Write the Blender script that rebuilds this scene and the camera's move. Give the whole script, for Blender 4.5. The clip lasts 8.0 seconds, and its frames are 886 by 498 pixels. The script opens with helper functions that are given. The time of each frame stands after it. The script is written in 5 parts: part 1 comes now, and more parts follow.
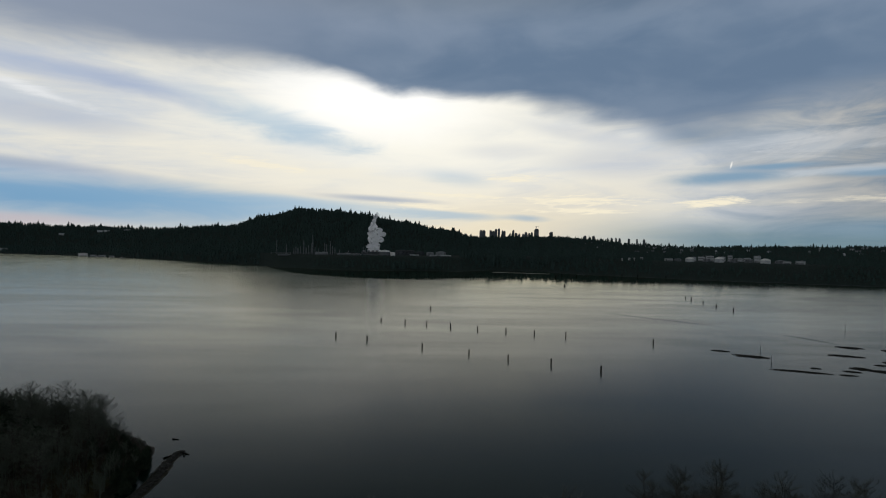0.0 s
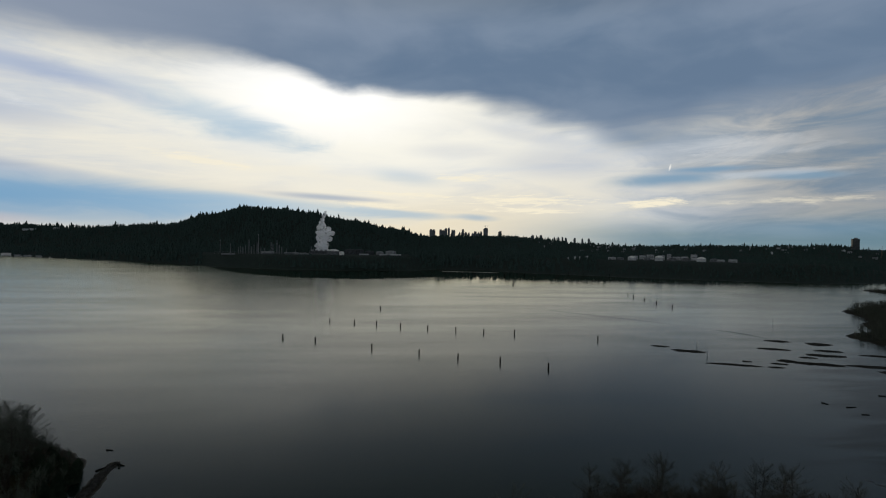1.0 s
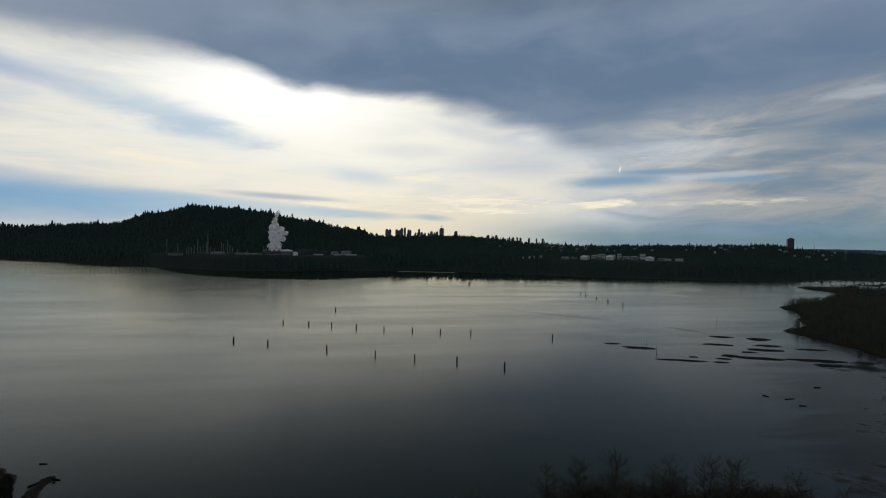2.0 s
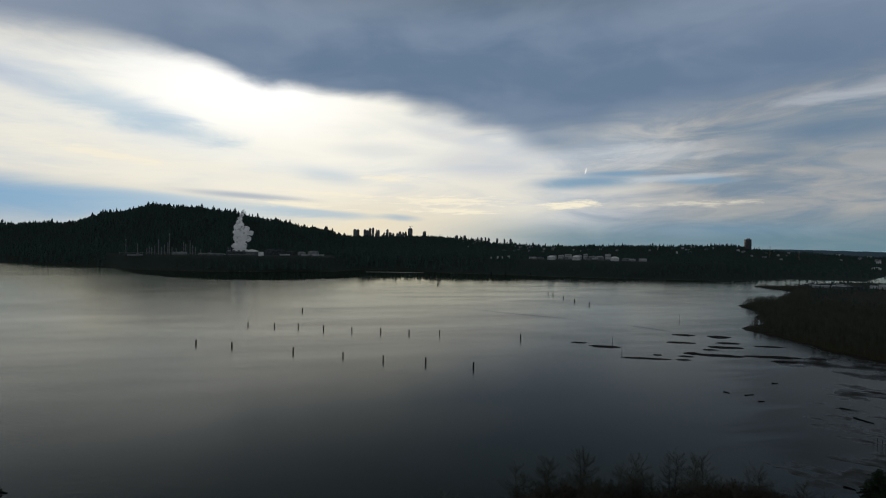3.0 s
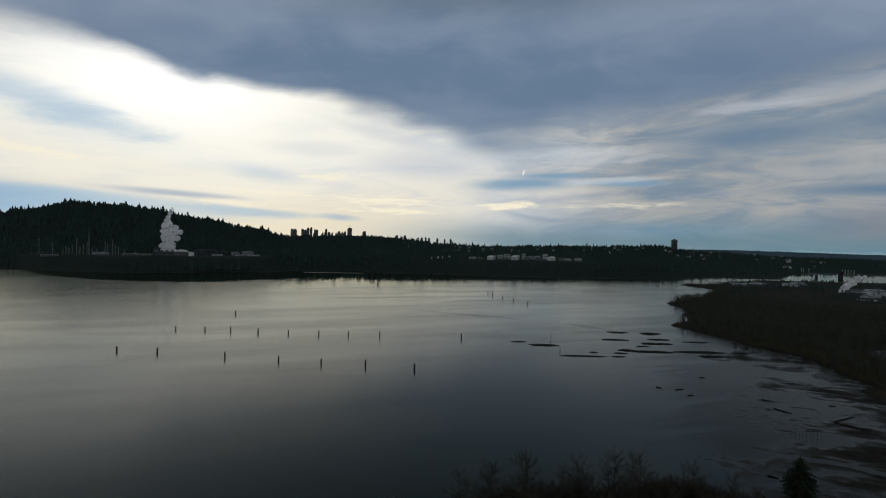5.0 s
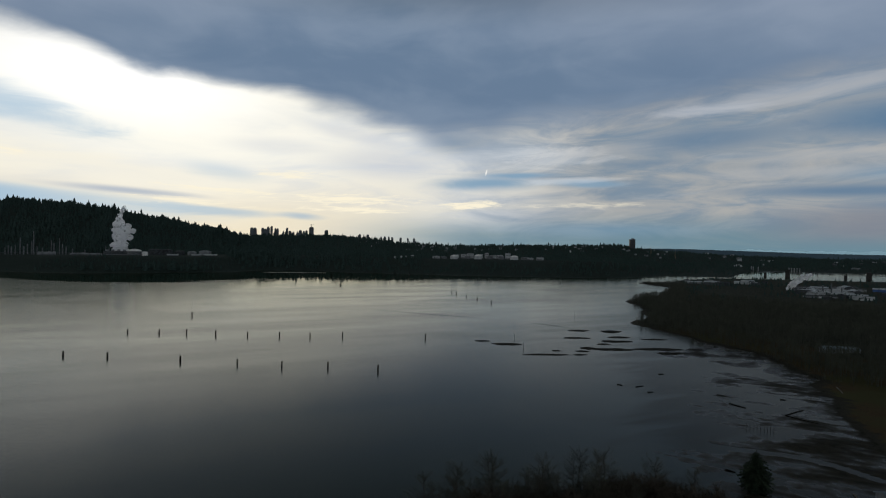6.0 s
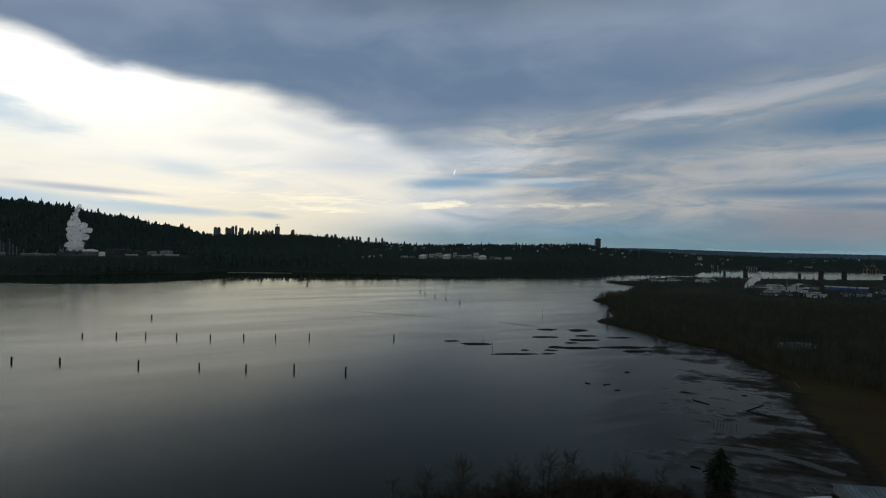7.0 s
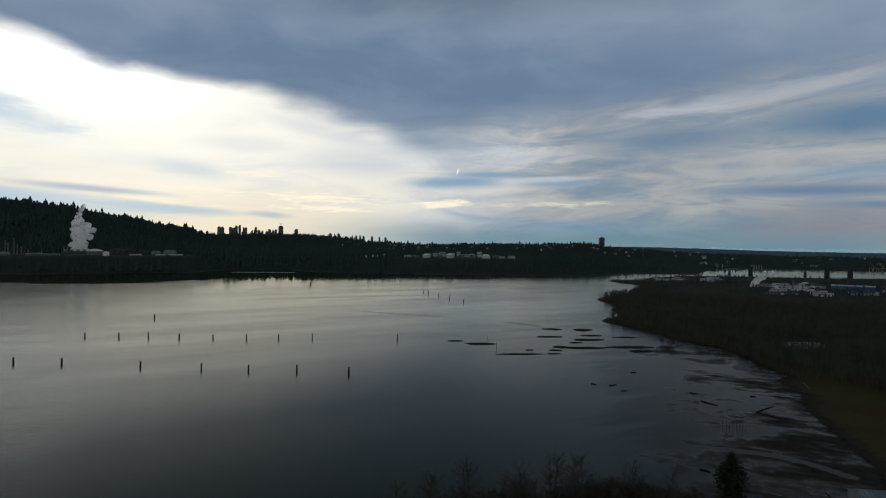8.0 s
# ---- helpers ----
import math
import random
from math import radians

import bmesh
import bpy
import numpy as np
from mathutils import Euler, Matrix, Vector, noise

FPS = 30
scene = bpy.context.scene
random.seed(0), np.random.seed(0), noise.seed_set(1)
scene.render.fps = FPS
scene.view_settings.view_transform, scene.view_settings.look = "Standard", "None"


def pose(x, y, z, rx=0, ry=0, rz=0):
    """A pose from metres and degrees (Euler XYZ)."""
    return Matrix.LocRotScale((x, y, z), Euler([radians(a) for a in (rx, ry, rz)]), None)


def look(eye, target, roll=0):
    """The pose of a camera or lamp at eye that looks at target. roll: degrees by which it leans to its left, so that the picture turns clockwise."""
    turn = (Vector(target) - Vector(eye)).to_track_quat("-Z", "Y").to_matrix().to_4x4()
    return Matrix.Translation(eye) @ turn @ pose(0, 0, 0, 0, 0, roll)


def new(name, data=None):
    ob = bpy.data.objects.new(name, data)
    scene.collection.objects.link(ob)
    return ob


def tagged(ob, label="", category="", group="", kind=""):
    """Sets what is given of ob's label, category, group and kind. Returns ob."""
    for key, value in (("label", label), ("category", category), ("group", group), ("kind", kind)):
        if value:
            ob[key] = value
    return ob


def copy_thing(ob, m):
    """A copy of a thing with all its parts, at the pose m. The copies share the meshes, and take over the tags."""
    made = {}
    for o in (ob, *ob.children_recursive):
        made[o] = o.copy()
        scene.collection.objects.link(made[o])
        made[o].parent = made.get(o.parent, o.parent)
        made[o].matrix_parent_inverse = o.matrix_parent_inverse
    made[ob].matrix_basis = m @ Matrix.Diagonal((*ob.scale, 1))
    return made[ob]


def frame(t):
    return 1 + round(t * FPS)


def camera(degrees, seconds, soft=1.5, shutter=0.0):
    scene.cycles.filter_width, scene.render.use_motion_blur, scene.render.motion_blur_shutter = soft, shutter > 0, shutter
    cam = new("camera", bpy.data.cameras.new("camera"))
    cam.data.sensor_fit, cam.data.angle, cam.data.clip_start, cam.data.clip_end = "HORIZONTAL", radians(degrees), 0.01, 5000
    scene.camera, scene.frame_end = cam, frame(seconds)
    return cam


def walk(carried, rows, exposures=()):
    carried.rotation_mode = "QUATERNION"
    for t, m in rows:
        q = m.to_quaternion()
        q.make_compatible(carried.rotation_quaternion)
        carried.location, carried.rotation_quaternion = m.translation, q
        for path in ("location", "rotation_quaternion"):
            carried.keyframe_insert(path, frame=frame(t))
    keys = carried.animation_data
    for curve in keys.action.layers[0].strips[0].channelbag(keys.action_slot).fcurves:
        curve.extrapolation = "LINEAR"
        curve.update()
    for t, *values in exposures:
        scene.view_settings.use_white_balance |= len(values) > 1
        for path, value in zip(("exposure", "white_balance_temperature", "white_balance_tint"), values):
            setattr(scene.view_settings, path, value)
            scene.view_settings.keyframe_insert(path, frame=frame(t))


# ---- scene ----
cam = camera(78.45, 8.0, soft=1.1)
PATH = [
    (0.0, pose(0.00, -0.00, 75.00, 89.56, -0.87, -0.00)),
    (0.5, pose(0.05, 0.34, 75.03, 89.56, -0.90, -2.13)),
    (1.0, pose(-0.00, 0.73, 75.35, 89.54, -0.86, -5.28)),
    (1.5, pose(-0.16, 1.69, 75.32, 89.57, -0.81, -7.89)),
    (3.0, pose(0.07, 4.12, 75.31, 89.67, -0.83, -13.23)),
    (3.5, pose(0.11, 5.07, 75.29, 89.72, -0.82, -14.85)),
    (4.0, pose(0.52, 6.06, 75.28, 89.74, -0.89, -16.39)),
    (5.5, pose(1.07, 9.89, 75.38, 89.76, -0.85, -21.38)),
    (6.0, pose(1.35, 11.07, 75.54, 89.74, -0.86, -23.41)),
    (6.5, pose(1.85, 12.24, 75.52, 89.75, -0.86, -25.28)),
    (7.0, pose(2.24, 13.60, 75.64, 89.75, -0.80, -26.74)),
    (7.5, pose(2.84, 15.13, 75.72, 89.69, -0.74, -26.62)),
    (8.0, pose(3.53, 16.76, 75.71, 89.65, -0.69, -26.39)),
]
walk(cam, PATH, [(0.0, 0.0), (5.5, 0.02), (6.5, 0.12), (8.0, 0.12)])

# ---- world, sun ----
SUN_AZ, SUN_EL = -8.2, 15.4          # degrees, azimuth clockwise from +y
world = bpy.data.worlds.new("overcast_evening")
scene.world = world
world.use_nodes = True
wt = world.node_tree
wt.nodes.clear()


def wn(kind):
    return wt.nodes.new(kind)


def feed(socket, value):
    if isinstance(value, bpy.types.NodeSocket):
        socket.id_data.links.new(value, socket)
    else:
        socket.default_value = value


def wmath(op, a, b=0.0, c=0.0):
    n = wn("ShaderNodeMath")
    n.operation = op
    feed(n.inputs[0], a), feed(n.inputs[1], b), feed(n.inputs[2], c)
    return n.outputs[0]


def ramp01(x, lo, hi, smooth=True):
    n = wn("ShaderNodeMapRange")
    n.interpolation_type = "SMOOTHSTEP" if smooth else "LINEAR"
    feed(n.inputs["Value"], x)
    n.inputs["From Min"].default_value, n.inputs["From Max"].default_value = lo, hi
    return n.outputs["Result"]


def blend(fac, a, b):
    n = wn("ShaderNodeMix")
    n.data_type = "RGBA"
    feed(n.inputs["Factor"], fac)
    feed(n.inputs[6], a if isinstance(a, bpy.types.NodeSocket) else (*a, 1))
    feed(n.inputs[7], b if isinstance(b, bpy.types.NodeSocket) else (*b, 1))
    return n.outputs[2]


def srgb(r, g, b):
    return tuple((v / 255 / 12.92) if v < 10.3 else ((v / 255 + 0.055) / 1.055) ** 2.4 for v in (r, g, b))


way = wn("ShaderNodeTexCoord").outputs["Generated"]
sep = wn("ShaderNodeSeparateXYZ")
feed(sep.inputs[0], way)
AZ = wmath("MULTIPLY", wmath("ARCTAN2", sep.outputs[0], sep.outputs[1]), 57.2958)
EL = wmath("MULTIPLY", wmath("ARCSINE", sep.outputs[2]), 57.2958)


def sky_noise(kx, ky, seed, detail=5.0, rough=0.55, tilt=0.0, warp=0.0):
    """Fractal noise over azimuth and elevation, from -0.5 to 0.5, with streaks that lean by tilt."""
    comb = wn("ShaderNodeCombineXYZ")
    feed(comb.inputs[0], wmath("MULTIPLY", wmath("MULTIPLY_ADD", EL, tilt, AZ), kx))
    feed(comb.inputs[1], wmath("MULTIPLY", wmath("MULTIPLY_ADD", AZ, -tilt, EL), ky))
    comb.inputs[2].default_value = seed
    n = wn("ShaderNodeTexNoise")
    feed(n.inputs["Vector"], comb.outputs[0])
    n.inputs["Scale"].default_value, n.inputs["Detail"].default_value = 1.0, detail
    n.inputs["Roughness"].default_value, n.inputs["Distortion"].default_value = rough, warp
    return wmath("SUBTRACT", n.outputs["Fac"], 0.5)


BILLOW = sky_noise(0.09, 0.20, 3.1, 4.0, 0.48, 0.0, 0.4)
STREAK = sky_noise(0.08, 0.50, 8.7, 6.0, 0.58, 0.03, 0.6)
CLOUD = sky_noise(0.10, 0.42, 5.3, 7.0, 0.58, 0.02, 1.1)
WISP = sky_noise(0.16, 1.1, 1.9, 7.0, 0.65, 0.05, 0.8)
DASH = sky_noise(0.45, 3.6, 6.4, 6.0, 0.62, 0.02, 0.6)


def patch(az, el, ra, re, lean=0.0, ragged=1.0, seed=None, hard=0.0):
    """A soft oval of cloud or of open sky: 1 at its middle, 0 outside, with a ragged rim."""
    da, de = wmath("SUBTRACT", AZ, az), wmath("SUBTRACT", EL, el)
    de = wmath("MULTIPLY_ADD", da, -lean, de)
    u, v = wmath("DIVIDE", da, ra), wmath("DIVIDE", de, re)
    d = wmath("SQRT", wmath("ADD", wmath("MULTIPLY", u, u), wmath("MULTIPLY", v, v)))
    d = wmath("MULTIPLY_ADD", seed if seed is not None else STREAK, 1.6 * ragged, d)
    return ramp01(d, 1.25, 0.15 + hard)


def along_az(stops, lo, hi):
    """A number that follows the azimuth, from stops of (azimuth, value)."""
    n = wn("ShaderNodeValToRGB")
    n.color_ramp.interpolation = "EASE"
    a0, a1 = stops[0][0], stops[-1][0]
    while len(n.color_ramp.elements) < len(stops):
        n.color_ramp.elements.new(0.5)
    for e, (a, v) in zip(n.color_ramp.elements, stops):
        e.position = (a - a0) / (a1 - a0)
    for e, (a, v) in zip(n.color_ramp.elements, stops):
        g = (v - lo) / (hi - lo)
        e.color = (g, g, g, 1)
    feed(n.inputs[0], ramp01(AZ, a0, a1, False))
    s = wn("ShaderNodeSeparateColor")
    feed(s.inputs[0], n.outputs[0])
    return wmath("MULTIPLY_ADD", s.outputs[0], hi - lo, lo)


# clear air behind the clouds
clear = wn("ShaderNodeTexSky")
clear.sky_type, clear.sun_disc, clear.sun_elevation, clear.sun_rotation = "NISHITA", False, radians(SUN_EL), radians(SUN_AZ)
clear.altitude, clear.air_density, clear.dust_density, clear.ozone_density = 75.0, 1.0, 1.5, 2.0
air = wn("ShaderNodeMix")
air.data_type, air.blend_type = "RGBA", "MULTIPLY"
air.inputs["Factor"].default_value = 1.0
feed(air.inputs[6], clear.outputs[0])
air.inputs[7].default_value = (0.055, 0.065, 0.075, 1)
BLUE = blend(0.9, air.outputs[2], srgb(95, 151, 195))
TEAL = blend(0.9, air.outputs[2], srgb(112, 150, 180))


def near_to(x, centre, wide, core_wide):
    return ramp01(wmath("ABSOLUTE", wmath("SUBTRACT", x, centre)), wide, core_wide)


def oval(az, el, ra, re):
    return wmath("SQRT", wmath("ADD", wmath("POWER", wmath("DIVIDE", wmath("SUBTRACT", AZ, az), ra), 2.0), wmath("POWER", wmath("DIVIDE", wmath("SUBTRACT", EL, el), re), 2.0)))


def lay(base, colour, spots, seed=None, ragged=1.0):
    """Lay soft ovals of a colour over the sky: azimuth, elevation, half width, half height, lean, amount."""
    for az, el, ra, re, lean, amount in spots:
        base = blend(wmath("MULTIPLY", patch(az, el, ra, re, lean, ragged, seed), amount), base, colour)
    return base


# thin bright veil, warm towards the horizon, with the hidden sun in it
veil = blend(ramp01(wmath("ADD", STREAK, wmath("MULTIPLY", CLOUD, 0.6)), -0.20, 0.22), srgb(224, 223, 216), srgb(199, 206, 214))
rough_right = blend(ramp01(CLOUD, -0.2, 0.2), srgb(168, 168, 166), srgb(121, 139, 156))
rough_right = blend(wmath("MULTIPLY", ramp01(WISP, 0.02, 0.2), 0.2), rough_right, srgb(182, 184, 186))
veil = blend(ramp01(wmath("MULTIPLY_ADD", CLOUD, 14.0, AZ), 18, 42), veil, rough_right)
veil = blend(ramp01(AZ, 75, 130), veil, srgb(110, 124, 140))
veil = blend(wmath("MULTIPLY", ramp01(wmath("MULTIPLY_ADD", STREAK, 5.0, EL), 9.5, 2.5), wmath("MULTIPLY", ramp01(AZ, -60.0, -6.0), ramp01(AZ, 31.0, 3.0))), veil, srgb(232, 220, 193))
glow = ramp01(wmath("MULTIPLY_ADD", STREAK, 0.5, oval(SUN_AZ + 4.0, SUN_EL - 2.5, 26.0, 12.0)), 1.25, 0.05)
veil = blend(glow, veil, srgb(251, 248, 236))
veil = blend(ramp01(wmath("MULTIPLY_ADD", CLOUD, 0.5, oval(SUN_AZ + 0.5, SUN_EL - 0.8, 12.0, 4.2)), 1.4, 0.1), veil, (1.08, 1.07, 1.04))
# grey and cream folds in the veil
veil = lay(veil, srgb(240, 235, 220), ((-22.0, 7.6, 15.0, 2.4, -0.03, 0.7), (-6.0, 6.6, 14.0, 1.4, -0.05, 0.6)))
veil = lay(veil, srgb(178, 187, 203), ((-37.0, 10.6, 8.0, 1.3, -0.06, 0.6), (-38.0, 5.9, 12.0, 0.7, -0.03, 0.6), (6.0, 9.8, 5.0, 0.9, 0.0, 0.25), (18.0, 8.6, 8.0, 1.6, 0.0, 0.4), (14.0, 11.4, 7.0, 0.9, -0.2, 0.35)))
# low air by the horizon: pale teal, then a dull pink further round
veil = blend(wmath("MULTIPLY", wmath("MULTIPLY", ramp01(wmath("MULTIPLY_ADD", STREAK, 2.0, EL), 4.2, 0.6), ramp01(AZ, 7.0, 28.0)), 0.8), veil, srgb(100, 132, 145))
veil = blend(wmath("MULTIPLY", wmath("MULTIPLY", near_to(EL, 2.4, 2.4, 0.4), ramp01(AZ, 50.0, 62.0)), 0.75), veil, srgb(128, 130, 140))
sky = veil
# openings of blue
sky = lay(sky, BLUE, ((-35.0, 4.0, 25.0, 2.2, -0.03, 0.9), (-15.0, 4.0, 13.0, 0.9, -0.03, 0.8), (-30.0, 3.4, 14.0, 1.3, -0.02, 0.7), (-15.0, 2.9, 15.0, 1.3, -0.02, 0.85), (-27.0, 2.0, 18.0, 1.3, 0.0, 0.65)), STREAK, 0.6)
sky = lay(sky, srgb(152, 168, 190), ((-7.0, 4.7, 7.5, 0.4, -0.04, 0.7), (-39.0, 6.4, 9.0, 0.6, -0.03, 0.6)), STREAK, 0.5)
sky = lay(sky, BLUE, ((8.6, 2.9, 2.6, 0.45, -0.05, 0.6), (-0.5, 3.2, 7.5, 0.55, -0.04, 0.65), (1.0, 7.1, 5.0, 1.0, -0.1, 0.35), (-50.0, 8.0, 8.0, 3.0, 0.0, 0.4)))
sky = lay(sky, TEAL, ((27.5, 6.7, 6.0, 0.75, 0.04, 0.85), (31.0, 7.5, 5.5, 0.35, 0.0, 0.8), (38.5, 6.6, 5.0, 0.5, -0.05, 0.75), (40.0, 1.9, 12.0, 1.0, 0.0, 0.4), (64.0, 6.7, 7.0, 0.9, 0.0, 0.45)), CLOUD, 1.1)
sky = lay(sky, srgb(152, 170, 202), ((-36.0, 14.4, 11.0, 1.3, -0.07, 0.6), (-27.0, 13.5, 8.0, 1.0, -0.16, 0.4)), CLOUD, 0.7)
sky = lay(sky, srgb(168, 194, 214), ((-18.0, 12.0, 9.5, 1.9, -0.22, 0.6), (-13.0, 10.5, 7.0, 1.3, -0.12, 0.55)), CLOUD, 1.0)
# faint pink strip over the hills
sky = lay(sky, srgb(196, 184, 188), ((-39.0, 1.6, 9.0, 0.7, 0.0, 0.7),), STREAK, 0.4)
# thin bright wisps and dashes
sky = lay(sky, srgb(232, 234, 236), ((-37.0, 12.3, 5.0, 0.55, -0.2, 0.8), (36.0, 6.9, 5.0, 0.35, 0.03, 0.3), (35.0, 9.0, 5.0, 1.0, 0.1, 0.3), (32.0, 9.8, 5.0, 0.8, 0.05, 0.3)), WISP, 1.6)
sky = lay(sky, srgb(250, 240, 214), ((-19.0, 7.8, 4.5, 0.45, -0.1, 0.6), (13.0, 4.7, 6.0, 0.5, 0.0, 0.85), (14.5, 3.7, 5.0, 0.35, 0.0, 0.8), (26.4, 4.4, 2.8, 0.4, 0.05, 0.9), (7.5, 7.0, 3.2, 0.45, 0.0, 0.7), (-2.0, 4.0, 5.0, 0.3, -0.05, 0.7),
                                 (1.0, 5.2, 5.0, 0.3, -0.03, 0.6), (38.0, 4.4, 5.0, 0.3, 0.0, 0.4)), DASH, 2.3)
sky = lay(sky, (1.0, 0.98, 0.92), ((27.85, 7.8, 0.13, 0.28, 1.6, 0.7),), DASH, 0.2)

# the dark deck above, with a long ragged lower edge
EDGE = along_az([(-60, 17.0), (-39, 16.9), (-27, 17.0), (-17, 17.2), (-11, 16.8), (-5, 15.7), (1, 15.3), (7, 14.8), (12, 13.8),
                 (18, 12.6), (23, 11.0), (27, 11.2), (33, 12.4), (40, 12.8), (48, 13.2), (60, 14.2), (80, 15.0)], 5.0, 20.0)
SOFT = along_az([(-60, 0.3), (-39, 0.35), (-20, 0.45), (-10, 0.9), (2, 0.9), (14, 0.55), (26, 0.4), (45, 0.35), (80, 0.3)], 0.0, 1.0)
over = wmath("ADD", wmath("SUBTRACT", EL, EDGE), wmath("ADD", wmath("MULTIPLY", BILLOW, 2.6), wmath("MULTIPLY", CLOUD, 1.2)))
deck = ramp01(wmath("MULTIPLY", over, SOFT), -0.75, 0.95)
shade = blend(ramp01(wmath("ADD", BILLOW, wmath("MULTIPLY", CLOUD, 0.25)), -0.16, 0.22), srgb(101, 122, 147), srgb(118, 136, 158))
shade = blend(wmath("MULTIPLY", ramp01(AZ, -4.0, -34.0), 0.75), shade, srgb(127, 139, 157))
lift = ramp01(wmath("ADD", wmath("MULTIPLY_ADD", BILLOW, 6.0, EL), wmath("MULTIPLY", wmath("ABSOLUTE", wmath("SUBTRACT", AZ, 18.0)), 0.22)), 20.0, 34.0)
shade = blend(wmath("MULTIPLY", lift, 0.65), shade, srgb(146, 157, 175))
sky = blend(deck, sky, shade)
# darker and lighter bars under the deck
sky = lay(sky, srgb(94, 122, 149), ((49.0, 10.5, 9.0, 1.5, 0.03, 0.75), (64.0, 11.0, 9.5, 1.9, -0.02, 1.0), (61.0, 5.2, 10.0, 0.65, -0.03, 0.85), (66.0, 3.8, 6.0, 0.4, -0.05, 0.7),
                                    (25.0, 10.6, 5.0, 1.2, 0.0, 0.5), (44.0, 8.4, 5.0, 0.5, 0.02, 0.35), (75.0, 8.0, 7.0, 1.5, 0.0, 0.6)), CLOUD, 1.0)
sky = lay(sky, srgb(184, 191, 202), ((57.0, 13.8, 11.0, 1.0, 0.05, 0.24), (49.0, 13.0, 5.0, 0.6, 0.0, 0.4)), CLOUD, 1.2)
sky = lay(sky, srgb(172, 174, 176), ((60.0, 8.4, 10.0, 0.8, -0.03, 0.6), (56.0, 7.0, 9.0, 0.6, 0.0, 0.5), (40.0, 9.8, 6.0, 0.9, 0.05, 0.4)), WISP, 1.2)
# the unseen deck is set darker overhead to dim water, paler behind as fill
overhead = blend(near_to(AZ, -1.0, 29.0, 2.0), srgb(42, 51, 46), srgb(82, 93, 90))
sky = blend(ramp01(EL, 21.0, 31.0), sky, overhead)
behind = wmath("MULTIPLY", ramp01(wmath("ABSOLUTE", wmath("SUBTRACT", AZ, 10.0)), 85.0, 150.0), ramp01(EL, 70.0, 40.0))
sky = blend(behind, sky, blend(ramp01(CLOUD, -0.2, 0.2), srgb(152, 160, 168), srgb(180, 184, 188)))
back = wn("ShaderNodeBackground")
feed(back.inputs[0], sky)
back.inputs[1].default_value = 1.0
feed(wn("ShaderNodeOutputWorld").inputs[0], back.outputs[0])

lamp = new("sun", bpy.data.lights.new("sun", "SUN"))
lamp.data.energy, lamp.data.angle, lamp.data.color = 0.06, radians(100), (1.0, 0.95, 0.86)
sa, se = radians(SUN_AZ), radians(SUN_EL)
toward = Vector((math.sin(sa) * math.cos(se), math.cos(sa) * math.cos(se), math.sin(se)))
lamp.matrix_world = look(toward * 1000, (0, 0, 0))

# ---- materials ----


